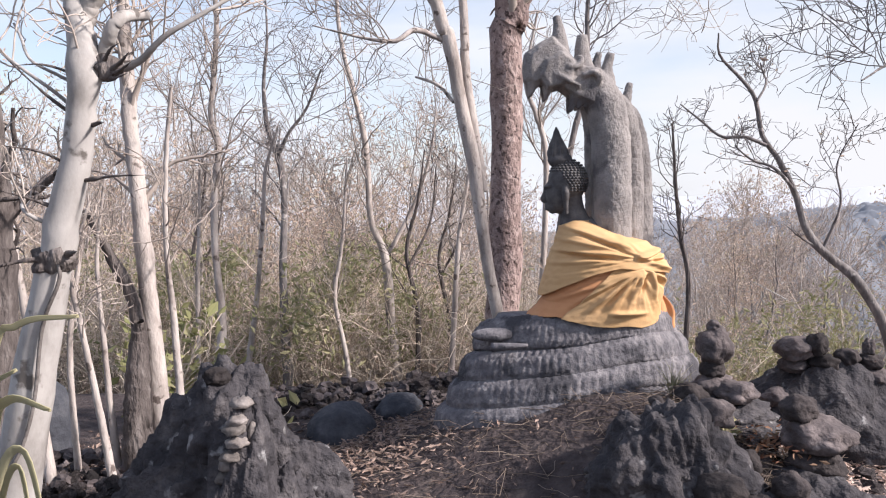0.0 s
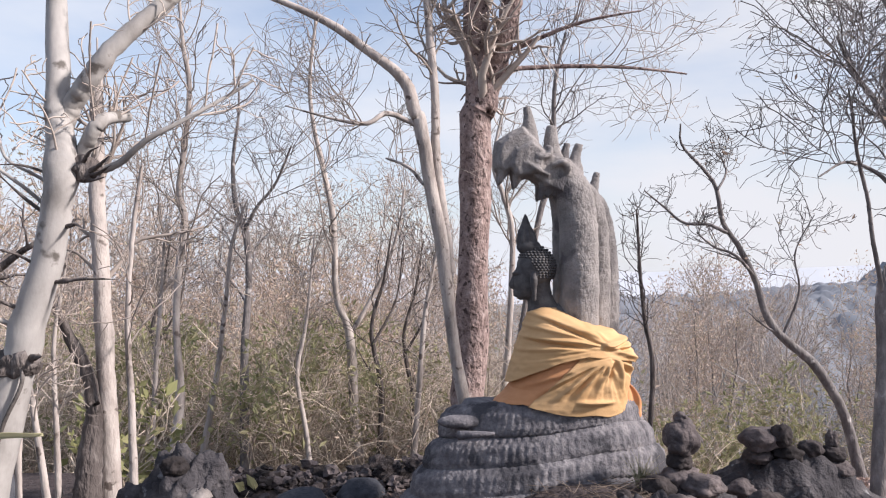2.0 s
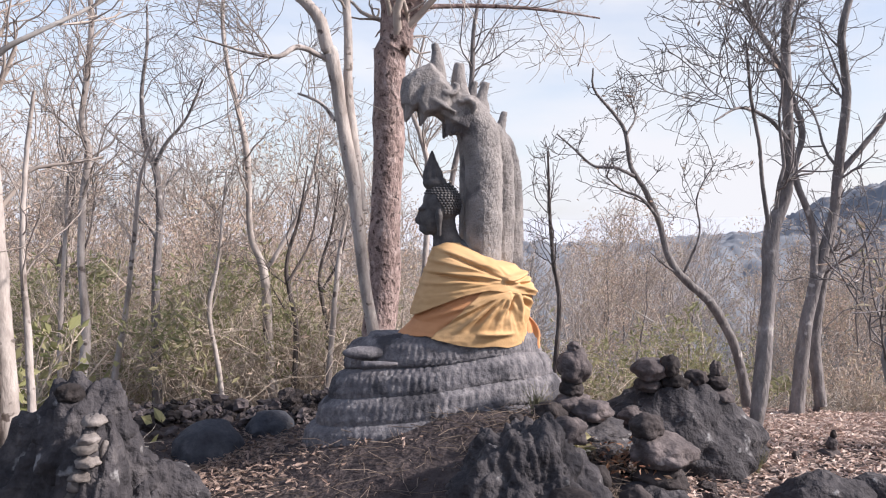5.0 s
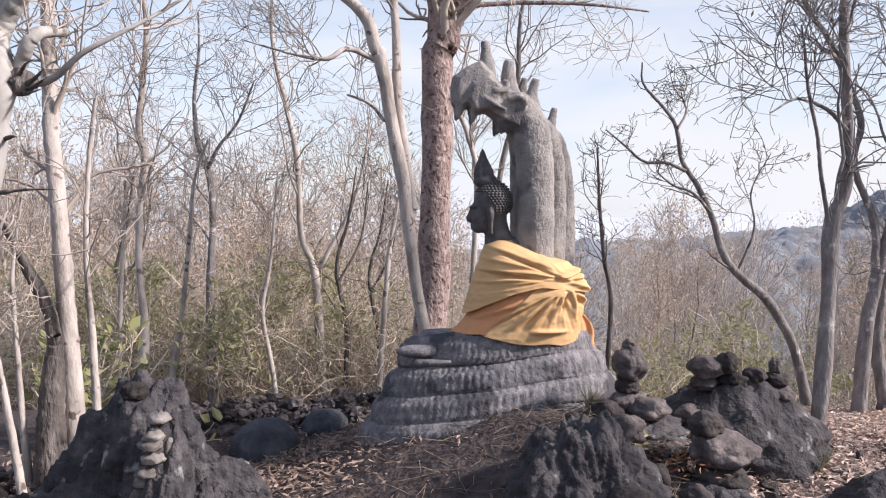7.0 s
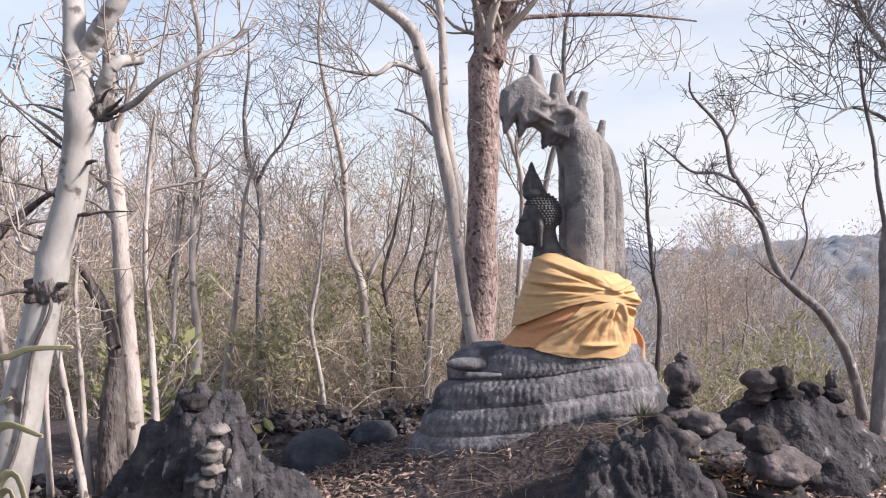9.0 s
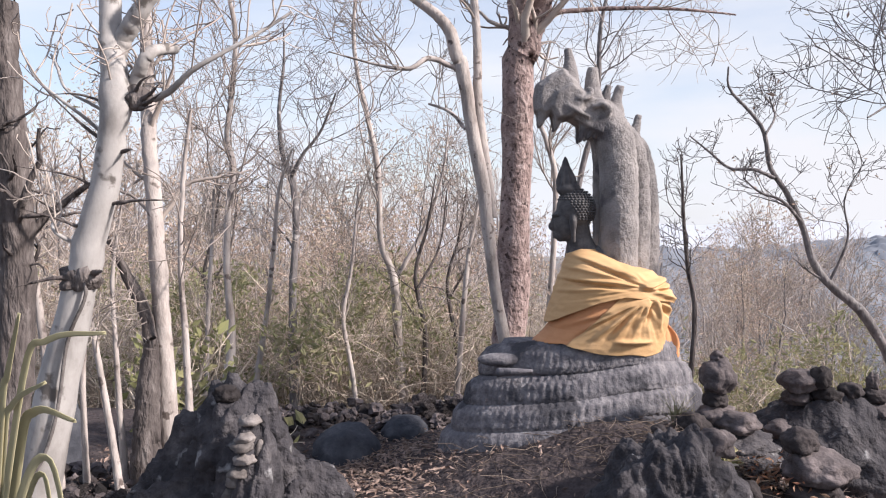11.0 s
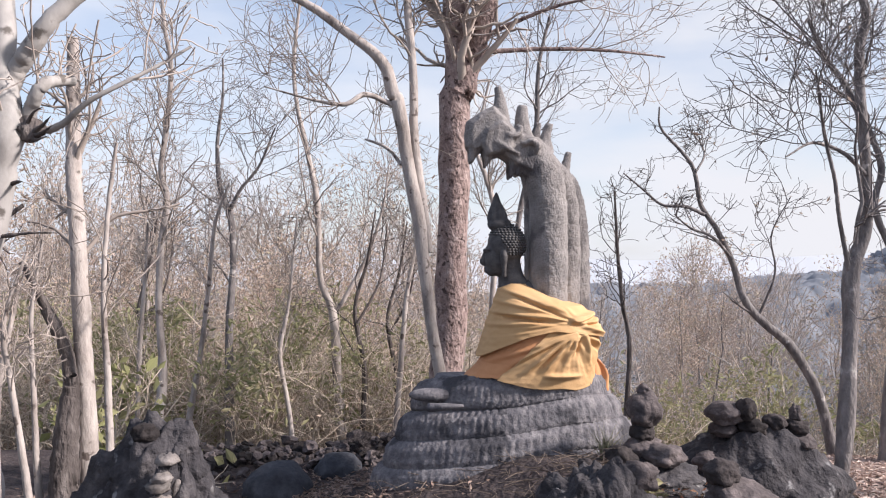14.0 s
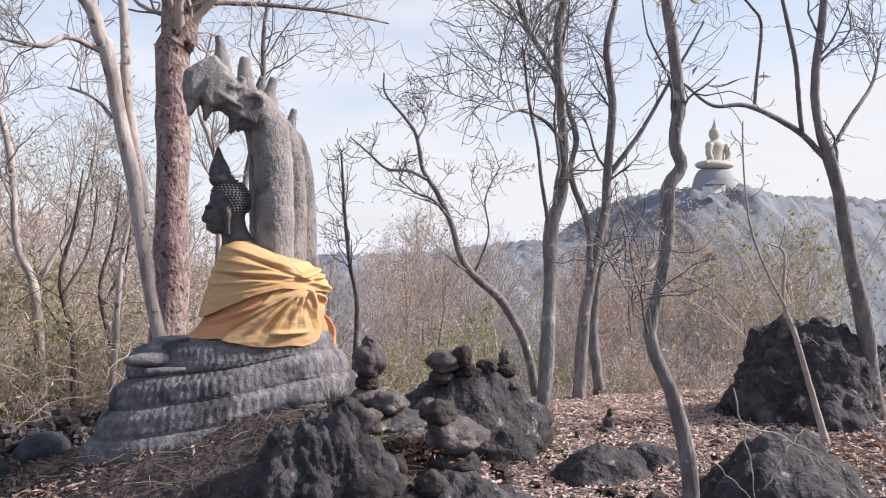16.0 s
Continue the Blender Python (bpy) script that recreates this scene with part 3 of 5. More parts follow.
def serpent_hood(S):
    H = Solid()
    # three necks rise side by side and lean forward; two more stand behind them
    H.tube([(0.884, 6.96, 0.7), (0.884, 6.96, 1.3), (0.882, 6.96, 1.75), (0.876, 6.96, 1.98), (0.846, 6.96, 2.16), (0.775, 6.97, 2.28), (0.66, 6.98, 2.345)], [0.135, 0.133, 0.130, 0.128, 0.128, 0.125, 0.12], 30, 60)
    H.tube([(1.050, 7.22, 0.7), (1.050, 7.22, 1.4), (1.050, 7.22, 1.80), (1.026, 7.22, 2.04), (0.968, 7.19, 2.17), (0.88, 7.13, 2.26)], [0.104, 0.104, 0.102, 0.100, 0.10, 0.09], 26, 50)
    H.tube([(1.175, 7.42, 0.7), (1.180, 7.42, 1.4), (1.170, 7.42, 1.75), (1.146, 7.42, 1.98), (1.10, 7.40, 2.14), (1.02, 7.36, 2.20)], [0.092, 0.092, 0.090, 0.084, 0.078, 0.07], 24, 50)
    H.tube([(0.98, 7.44, 0.7), (0.98, 7.44, 1.5), (0.96, 7.44, 1.95), (0.88, 7.36, 2.20), (0.72, 7.3, 2.31)], [0.10, 0.10, 0.10, 0.10, 0.08], 22, 40)
    H.tube([(0.87, 7.30, 0.7), (0.87, 7.30, 1.5), (0.87, 7.30, 2.0), (0.82, 7.22, 2.23), (0.66, 7.16, 2.34)], [0.10, 0.10, 0.11, 0.11, 0.09], 22, 40)
    # foremost head: a heavy wedge with a high brow, hooked jaw and broken fangs
    slab(H, [(0.82, 2.41), (0.72, 2.425), (0.65, 2.47), (0.585, 2.54), (0.49, 2.63), (0.40, 2.585), (0.315, 2.52), (0.300, 2.43), (0.308, 2.34), (0.345, 2.31), (0.41, 2.345), (0.45, 2.29), (0.495, 2.272), (0.545, 2.288), (0.60, 2.25), (0.70, 2.19), (0.80, 2.15)], 6.97, 0.125)
    slab(H, [(0.64, 2.46), (0.55, 2.52), (0.44, 2.46), (0.40, 2.36), (0.45, 2.27), (0.55, 2.29), (0.62, 2.33)], 6.90, 0.085)
    for x, z0, z1, r in ((0.350, 2.36, 2.240, 0.042), (0.450, 2.36, 2.212, 0.050), (0.613, 2.28, 2.136, 0.036), (0.659, 2.24, 2.152, 0.030), (0.70, 2.22, 2.158, 0.026)):
        for y in (6.90, 7.03):
            H.tube([(x + 0.03, y, z0), (x + 0.012, y, (z0 + z1) / 2), (x - 0.004, y, z1)], [r * 1.3, r * 0.75, 0.010], 10, 8)
    # horns, blunt and broken at the tips
    for pts, radii in (([(0.53, 6.97, 2.48), (0.545, 6.97, 2.58), (0.540, 6.97, 2.68), (0.528, 6.97, 2.765)], (0.10, 0.06, 0.040, 0.026)),
                       ([(0.71, 7.0, 2.38), (0.702, 7.0, 2.48), (0.698, 7.0, 2.57), (0.702, 7.0, 2.645)], (0.095, 0.058, 0.044, 0.036)),
                       ([(0.80, 7.14, 2.36), (0.815, 7.14, 2.46), (0.836, 7.14, 2.555)], (0.06, 0.034, 0.024)),
                       ([(0.845, 7.0, 2.34), (0.862, 7.0, 2.43), (0.888, 7.0, 2.525)], (0.075, 0.040, 0.027)),
                       ([(1.04, 7.37, 2.17), (1.075, 7.38, 2.28), (1.10, 7.38, 2.385)], (0.07, 0.036, 0.025))):
        H.tube(pts, radii, 14, 16)
    # curled brow and cheek ridges
    H.tube([(0.545, 6.83, 2.45), (0.60, 6.82, 2.41), (0.655, 6.83, 2.425), (0.67, 6.845, 2.465), (0.635, 6.85, 2.485)], [0.012, 0.018, 0.020, 0.018, 0.010], 9, 18)
    H.tube([(0.68, 6.83, 2.355), (0.745, 6.82, 2.375), (0.785, 6.83, 2.345), (0.78, 6.84, 2.305)], [0.012, 0.020, 0.020, 0.010], 9, 16)
    H.tube([(0.50, 6.82, 2.37), (0.57, 6.81, 2.33), (0.66, 6.82, 2.29)], [0.012, 0.018, 0.010], 9, 14)

    def relief(p):
        q = Vector((p.x, p.y, p.z * 0.75))
        near, pts = noise.voronoi(q * 30)
        rough = 0.5 + 0.9 * max(0.0, min(1.0, (p.x - 0.84) * 5 + 0.5)) * (1 if p.z < 2.4 else 0.5)
        return 0.010 * rough * (min(0.40, near[1] - near[0]) - 0.25) + 0.005 * noise.noise(q * 7) + 0.004 * noise.noise(q * 19)

    fused(S, H, 0.0095, 0, relief)


def seated_figure(S):
    """Trunk under the cloth, dark neck and head in profile, rows of curled hair and a flame-shaped finial."""
    F = Solid()
    F.tube([(0.70, 7.0, 0.72), (0.72, 7.0, 1.0), (0.74, 7.0, 1.25), (0.66, 7.0, 1.38)], [0.22, 0.22, 0.20, 0.13], 20, 12)
    F.tube([(0.665, 7.0, 1.34), (0.645, 7.0, 1.43), (0.625, 7.0, 1.52), (0.61, 7.0, 1.62)], [0.135, 0.100, 0.082, 0.085], 20, 14)
    F.ball((0.555, 7.0, 1.610), (0.105, 0.092, 0.135), 0, 4)
    F.ball((0.60, 7.0, 1.690), (0.128, 0.122, 0.142), 0, 4)
    F.ball((0.508, 7.0, 1.525), (0.048, 0.050, 0.048), 0, 3)
    F.tube([(0.468, 7.0, 1.668), (0.450, 7.0, 1.61), (0.438, 7.0, 1.575), (0.462, 7.0, 1.555)], [0.012, 0.016, 0.018, 0.012], 10, 12)
    F.tube([(0.470, 6.985, 1.538), (0.462, 7.0, 1.532), (0.470, 7.015, 1.538)], [0.012, 0.016, 0.012], 8, 8)
    F.tube([(0.470, 6.985, 1.515), (0.464, 7.0, 1.51), (0.470, 7.015, 1.515)], [0.012, 0.015, 0.012], 8, 8)
    F.tube([(0.475, 6.93, 1.66), (0.452, 6.965, 1.655), (0.455, 7.0, 1.64)], [0.010, 0.011, 0.010], 8, 10)
    F.tube([(0.575, 6.905, 1.68), (0.572, 6.890, 1.61), (0.575, 6.895, 1.54), (0.580, 6.905, 1.475)], [0.014, 0.024, 0.018, 0.013], 10, 14)
    F.ball((0.552, 7.0, 1.83), (0.082, 0.080, 0.055), 0, 3)
    F.tube([(0.540, 7.0, 1.82), (0.536, 7.0, 1.88), (0.532, 7.0, 1.96), (0.527, 7.0, 2.05)], [0.062, 0.060, 0.038, 0.006], 16, 16)
    for i in range(9):
        a = 2 * math.pi * i / 9
        ca, sa = math.cos(a), math.sin(a)
        F.tube([(0.54 + 0.055 * ca, 7 + 0.055 * sa, 1.83), (0.537 + 0.058 * ca, 7 + 0.058 * sa, 1.89), (0.531 + 0.030 * ca, 7 + 0.030 * sa, 1.975)], [0.012, 0.013, 0.006], 7, 10)
    fused(S, F, 0.0065, 1, lambda p: 0.003 * noise.noise(p * 14) + 0.0015 * noise.noise(p * 45))
    for row in range(13):
        h = 0.93 - 0.115 * row
        r = math.sqrt(max(0.0, 1 - h * h))
        n = max(6, int(34 * r))
        for i in range(n):
            a = 2 * math.pi * (i + 0.5 * (row % 2)) / n
            p = Vector((r * math.cos(a), r * math.sin(a), h))
            if p.x < -0.45 + 0.75 * max(0.0, 0.25 - p.z) and p.z < 0.40:
                continue
            S.ball((0.602 + 0.129 * p.x, 7.0 + 0.124 * p.y, 1.692 + 0.145 * p.z), (0.0105, 0.0105, 0.0095), 1, 1)


def serpent_statue():
    S = Solid()
    # four rounds of coil, each narrower than the one below, rising towards one side
    coil_piece(S, 0.585, 7.08, 0.185, 0.766, 0.43, 0.130, 0.110, 0.090, -0.04)
    coil_piece(S, 0.628, 7.08, 0.350, 0.720, 0.37, 0.130, 0.108, 0.085, -0.045)
    coil_piece(S, 0.641, 7.08, 0.512, 0.636, 0.32, 0.130, 0.108, 0.070, -0.045)
    coil_piece(S, 0.657, 7.08, 0.690, 0.550, 0.27, 0.125, 0.112, 0.035, -0.045)
    S.tube([(0.62, 7.08, -0.1), (0.62, 7.08, 0.12), (0.64, 7.08, 0.45), (0.66, 7.08, 0.77)], [0.84, 0.80, 0.66, 0.52], 60, 10, flat=0.5, lump=0.012, mat=2)
    S.ball((0.10, 6.83, 0.70), (0.15, 0.05, 0.045), 2, 4)
    S.tube([(0.08, 6.70, 0.640), (0.19, 6.66, 0.655), (0.30, 6.66, 0.66)], [0.030, 0.022, 0.010], 10, 10, mat=2)
    serpent_hood(S)
    seated_figure(S)
    ob = link("serpent_statue", S.v, S.f, [STONE, DARK_STONE, COIL_STONE])
    ob.data.polygons.foreach_set("material_index", S.m)
    tagged(ob, "weathered grey stone coiled serpent statue sheltering a dark seated figure", "statue")


serpent_statue()


def cloth_wrap():
    """Saffron cloth wound round the seated figure: an upper drape over a lower wrap, with a loose end behind."""
    robe = thing("cloth_wrap", "saffron orange cloth wound round the seated statue", "cloth", 0.75, 7.0, 0.8)

    def outline(z):
        zs = (0.70, 0.76, 0.80, 0.84, 0.91, 1.0, 1.066, 1.125, 1.22, 1.285, 1.318, 1.36, 1.394, 1.425)
        lo = np.interp(z, zs, (0.33, 0.33, 0.335, 0.385, 0.452, 0.475, 0.495, 0.515, 0.545, 0.572, 0.582, 0.595, 0.612, 0.64))
        hi = np.interp(z, zs, (1.18, 1.18, 1.175, 1.17, 1.18, 1.20, 1.20, 1.19, 1.125, 1.06, 0.92, 0.83, 0.75, 0.70))
        dy = np.interp(z, zs, (0.30, 0.305, 0.31, 0.31, 0.315, 0.315, 0.31, 0.30, 0.27, 0.245, 0.215, 0.16, 0.11, 0.05))
        return lo, hi, dy

    def sheet(name, z_low, z_high, lift, mat, folds, label=""):
        na, nz = 340, 90
        v = []
        for j in range(nz):
            for i in range(na):
                a = 2 * np.pi * i / na
                ca, sa = np.cos(a), np.sin(a)
                x_guess = 0.83 + 0.43 * ca
                zl, zh = z_low(x_guess, sa), z_high(x_guess, sa)
                z = zl + (zh - zl) * j / (nz - 1)
                lo, hi, dy = outline(z)
                x = (lo + hi) / 2 + (hi - lo) / 2 * np.sign(ca) * abs(ca) ** 0.85
                y = 7.0 + dy * np.sign(sa) * abs(sa) ** 0.85
                nrm = np.array([ca, sa, 0.15])
                d = lift + folds(x, z, sa) + 0.0035 * noise.noise(Vector((x * 5 + z * 7, y * 4, z * 18 - x * 12))) + 0.003 * noise.noise(Vector((x * 20, y * 20, z * 34)))
                v.append((x + d * nrm[0], y + d * nrm[1], z + d * nrm[2]))
        wide = [z_high(0.83 + 0.43 * np.cos(2 * np.pi * i / na), np.sin(2 * np.pi * i / na)) - z_low(0.83 + 0.43 * np.cos(2 * np.pi * i / na), np.sin(2 * np.pi * i / na)) > 0.035 for i in range(na)]
        f = [[j * na + i, j * na + (i + 1) % na, (j + 1) * na + (i + 1) % na, (j + 1) * na + i] for j in range(nz - 1) for i in range(na) if wide[i] and wide[(i + 1) % na]]
        ob = link(name, v, f, mat, label=label)
        ob.parent = robe
        ob.matrix_parent_inverse = Matrix.Translation((-0.75, -7.0, -0.8))
        s = ob.modifiers.new("thickness", "SOLIDIFY")
        s.thickness, s.offset = 0.006, -1
        return ob

    def crease(x, z, x0, z0, x1, z1, w, h):
        """A rounded fold from one point to another, fading at its ends."""
        dx, dz = x1 - x0, z1 - z0
        L2 = dx * dx + dz * dz
        t = ((x - x0) * dx + (z - z0) * dz) / L2
        d = (x - x0) * dz - (z - z0) * dx
        d /= math.sqrt(L2)
        fade = max(0.0, min(1, t * 5)) * max(0.0, min(1, (1.0 - t) * 2.2)) if -0.0 < t < 1.0 else 0.0
        return h * math.exp(-(d / w) ** 2) * fade

    def upper(x, z, sa):
        k = 0.0
        for x0, z0 in ((0.58, 1.40), (0.54, 1.32), (0.50, 1.24), (0.49, 1.15), (0.72, 1.37), (0.84, 1.34)):
            k += crease(x, z, x0, z0, 1.02, 1.20, 0.015, 0.017)
        for x1, z1 in ((1.22, 1.27), (1.24, 1.20), (1.24, 1.13), (1.20, 1.06)):
            k += crease(x, z, 0.95, 1.20, x1 + 0.08, z1, 0.014, 0.032)
        for x0, z0, x1, z1 in ((0.62, 1.36, 0.98, 1.19), (0.55, 1.22, 0.95, 1.165), (0.97, 1.17, 1.22, 1.235), (0.97, 1.165, 1.23, 1.165)):
            k -= crease(x, z, x0, z0, x1, z1, 0.011, 0.028)
        for n in range(8):
            x1, z1 = 0.48 + 0.055 * n, 1.06 + 0.040 * n + 0.02 * math.sin(5 * n)
            k += (-1) ** n * crease(x, z, 1.0, 1.185, x1, z1, 0.009, 0.007)
        for n in range(5):
            k += (-1) ** n * crease(x, z, 0.99, 1.185, 1.27, 1.10 + 0.04 * n, 0.009, 0.008)
        return max(-0.03, min(0.036, k)) * (1.0 if sa < 0.3 else 0.4)

    def lower(x, z, sa):
        k = 0.0
        for x1, z1 in ((0.40, 0.83), (0.52, 0.80), (0.66, 0.78), (0.80, 0.80)):
            k += crease(x, z, 1.02, 1.13, x1, z1 + 0.06, 0.017, 0.032)
        for x0, z0, x1, z1 in ((1.03, 1.08, 0.93, 0.86), (1.06, 1.08, 1.10, 0.88), (1.02, 1.08, 1.22, 0.97), (0.80, 0.80, 1.08, 0.80)):
            k += crease(x, z, x0, z0 + 0.04, x1, z1 + 0.04, 0.015, 0.032)
        for x0, z0, x1, z1 in ((1.0, 1.08, 0.60, 0.84), (1.0, 1.07, 0.74, 0.82), (1.03, 1.05, 1.0, 0.9), (1.05, 1.08, 1.2, 0.93)):
            k -= crease(x, z, x0, z0 + 0.04, x1, z1 + 0.04, 0.011, 0.026)
        for n in range(9):
            k += (-1) ** n * crease(x, z, 0.98, 1.13, 0.62 + 0.07 * n, 0.78 + 0.012 * math.sin(4 * n), 0.011, 0.006)
        return max(-0.02, min(0.03, k))

    def hem(x, sa):
        return float(np.interp(x, (0.27, 0.56, 0.67, 0.89, 1.06, 1.20), (0.838, 0.838, 0.800, 0.762, 0.760, 0.80))) - 0.04 * (1 - abs(sa)) + 0.006 * math.sin(x * 21)

    def band(x, sa):
        return float(np.interp(x, (0.30, 0.52, 0.69, 0.85, 1.16, 1.26), (0.872, 1.005, 1.082, 1.126, 1.095, 1.07)))

    def wrap_top(x, sa):
        return min(band(x, sa) + 0.03, 0.84 + (x - 0.60) * 1.25)

    sheet("under_fold", hem, lambda x, sa: band(x, sa) + 0.04, 0.018, CLOTH_DEEP, lambda x, z, sa: 0.7 * lower(x, z, sa), "deep orange under-fold of the cloth")
    sheet("lower_wrap", lambda x, sa: hem(x, sa) - 0.004, wrap_top, 0.032, CLOTH, lower)
    sheet("upper_drape", band, lambda x, sa: 1.424, 0.055, CLOTH, upper)
    # loose end hanging behind
    v, n, k = [], 14, 12
    for j in range(n):
        t = j / (n - 1)
        for i in range(k):
            s = i / (k - 1)
            v.append((1.135 + 0.02 * t + (0.03 + 0.125 * math.sin(min(1, t * 1.25) * math.pi * 0.62)) * s, 6.90 + 0.08 * s + 0.02 * math.sin(9 * s + 3 * t), 1.03 - 0.32 * t - 0.05 * s * (1 - t) + 0.012 * math.sin(7 * s)))
    f = [[j * k + i, j * k + i + 1, (j + 1) * k + i + 1, (j + 1) * k + i] for j in range(n - 1) for i in range(k - 1)]
    end = link("loose_end", v, f, CLOTH_DEEP, label="deep orange loose end of the cloth")
    end.parent = robe
    end.matrix_parent_inverse = Matrix.Translation((-0.75, -7.0, -0.8))
    s = end.modifiers.new("thickness", "SOLIDIFY")
    s.thickness = 0.008


cloth_wrap()


# ---- trees ----
def grow(name, label, category, bark, y, stems, seed, twigs, start=0.4, leaf=0, group="", flakes=False, short=1.0, bough=0.34, splay=1.0):
    """A tree: its trunk and limbs follow the given (x, z, radius); boughs and twigs sprout from them."""
    rng = np.random.default_rng(seed)
    x0, z0, r0 = stems[0][0]
    gz = float(land(x0, y))
    first = list(stems[0])
    if z0 > gz + 0.05:
        x1, z1, _ = first[1]
        slope = max(-0.5, min(0.5, (x0 - x1) / max(0.05, z1 - z0)))
        first = [(x0 + slope * (z0 - gz + 0.15), gz - 0.15, r0 * 1.25)] + first
    else:
        first = [(x0, min(z0, gz) - 0.2, r0 * 1.2)] + first
    e = thing(name, label, category, first[0][0], y, gz, group)
    inv = Matrix.Translation((-first[0][0], -y, -gz))
    K = 40
    paths, radii = [], []
    for i, st in enumerate([first] + list(stems[1:])):
        q = resample(st, K)
        s = np.linspace(0, 1, K)
        yy = y + 0.06 * np.sin(s * 5 + seed) * s + (0.0 if i == 0 else 0.25 * s * (1 if (i + seed) % 2 else -1) * short * splay)
        p = np.stack([q[:, 0], yy, q[:, 1]], 1)
        p[1:-1] += rng.standard_normal((K - 2, 3)) * 0.05 * q[1:-1, 2:3]
        r = np.maximum(q[:, 2], 0.003)
        if r[0] > 0.04:
            r = r * (1 + 0.03 * np.sin(s * 40 + seed) + 0.018 * rng.standard_normal(K))
        if i == 0:
            r = r * (1 + 0.55 * np.exp(-s * 22))
        paths.append(p)
        radii.append(r)
        v, f = tubes(p[None], r[None], 14 if r.max() > 0.03 else 8, 0.04 if flakes else 0.012, rng)
        ob = link("trunk" if i == 0 else "limb", v, f, bark)
        ob.parent, ob.matrix_parent_inverse = e, inv
    P, R = np.stack(paths), np.stack(radii)
    if twigs[0]:
        span = short * float(np.ptp(P[0][:, 2])) * 0.24
        b1 = sprout(rng, P, R, twigs[0], span, 9, start, 0.9, 0.45, 0.2 if bough > 0.2 else 0.1, bough, 0.004 if bough > 0.2 else 0.0022)
        b2 = sprout(rng, b1[0], b1[1], twigs[1], span * 0.60, 8, 0.15, 1.05, 0.15, 0.27, 0.6, min(0.003, 0.006 * bough + 0.001))
        b3 = sprout(rng, b2[0], b2[1], twigs[2], span * 0.34, 6, 0.1, 1.05, 0.08, 0.3, 0.7, min(0.0025, 0.005 * bough + 0.0008))
        v, f = joined([tubes(*b1, 6), tubes(*b2, 4), tubes(*b3, 3)])
        ob = tagged(link("crown", v, f, bark if bark in (BARK_GREY, BARK_DARK) else TWIG), kind="stuff")
        ob.parent, ob.matrix_parent_inverse = e, inv
        if leaf:
            c = b3[0][rng.integers(0, len(b3[0]), leaf), -1] + np.array([0, 0, -0.03])
            v, f = leaves(rng, c, 0.028)
            ob = link("withered_leaves", v, f, BROWN_LEAF, smooth=False)
            ob.parent, ob.matrix_parent_inverse = e, inv
    return e


grow("forked_tree", "large tree with pinkish brown flaking bark behind the statue", "tree", BARK_BROWN, 9.2, [[(0.32, 0.04, 0.176), (0.32, 0.45, 0.16), (0.34, 1.33, 0.149), (0.36, 2.39, 0.149), (0.36, 3.12, 0.152), (0.41, 3.26, 0.158), (0.37, 3.72, 0.128), (0.34, 4.26, 0.123), (0.32, 5.14, 0.107)], [(0.44, 3.22, 0.085), (0.57, 3.72, 0.107), (0.69, 4.27, 0.096), (0.79, 4.93, 0.08)], [(0.56, 3.59, 0.032), (0.78, 3.63, 0.024), (1.21, 3.67, 0.021), (1.81, 3.68, 0.016), (2.47, 3.65, 0.008)], [(0.64, 3.75, 0.027), (0.94, 3.88, 0.021), (1.32, 4, 0.016), (1.86, 4.1, 0.008)]], 1, (40, 150, 480), start=0.55, flakes=True)
grow("pale_tree", "twin pale smooth trunks leaning from the statue base", "tree", BARK_PALE, 8.5, [[(0.24, 0.51, 0.050), (0.13, 1.07, 0.050), (0.04, 1.79, 0.058), (-0.08, 2.41, 0.058), (-0.17, 2.93, 0.058), (-0.22, 3.02, 0.058), (-0.31, 3.29, 0.050), (-0.63, 3.55, 0.041), (-0.98, 3.79, 0.035), (-1.46, 4, 0.025), (-1.85, 4.11, 0.016)], [(0.11, 1.65, 0.037), (0.04, 2.17, 0.041), (-0.03, 2.65, 0.040), (-0.05, 3.26, 0.037), (-0.12, 4.01, 0.034), (-0.19, 4.7, 0.025)], [(-0.17, 2.9, 0.025), (-0.29, 2.95, 0.023), (-0.46, 2.99, 0.023), (-0.62, 2.89, 0.019), (-0.86, 2.91, 0.012), (-1.29, 3.02, 0.006)], [(-0.14, 2.41, 0.016), (-0.26, 2.56, 0.015), (-0.47, 2.67, 0.010)]], 2, (20, 100, 300), start=0.6)
grow("sapling", "slender pale sapling forking at mid height", "sapling", BARK_PALE, 11.1, [[(-0.82, -0.67, 0.067), (-0.9, 0.22, 0.06), (-0.96, 0.93, 0.05), (-1.12, 1.36, 0.037), (-1.15, 1.97, 0.037), (-1.19, 2.38, 0.037), (-1.32, 2.96, 0.03), (-1.43, 3.42, 0.027), (-1.48, 3.94, 0.023), (-1.41, 4.75, 0.017)], [(-0.96, 0.93, 0.03), (-0.83, 1.13, 0.027), (-0.56, 1.66, 0.023), (-0.4, 2.22, 0.017), (-0.34, 2.68, 0.01)]], 10, (18, 90, 280), group="pale saplings")
grow("sapling", "dark bare sapling with wide forked top", "sapling", BARK_GREY, 10.95, [[(-2.11, -0.93, 0.066), (-2.13, -0.02, 0.053), (-2.15, 0.78, 0.046), (-2.12, 1.45, 0.04), (-2.16, 2.07, 0.036), (-2.29, 2.4, 0.03), (-2.33, 2.95, 0.023), (-2.27, 3.46, 0.016), (-2.27, 3.91, 0.01)], [(-2.16, 2.15, 0.026), (-2.02, 2.39, 0.02), (-1.81, 2.65, 0.016), (-1.61, 3.07, 0.01)]], 11, (18, 80, 240), group="pale saplings")
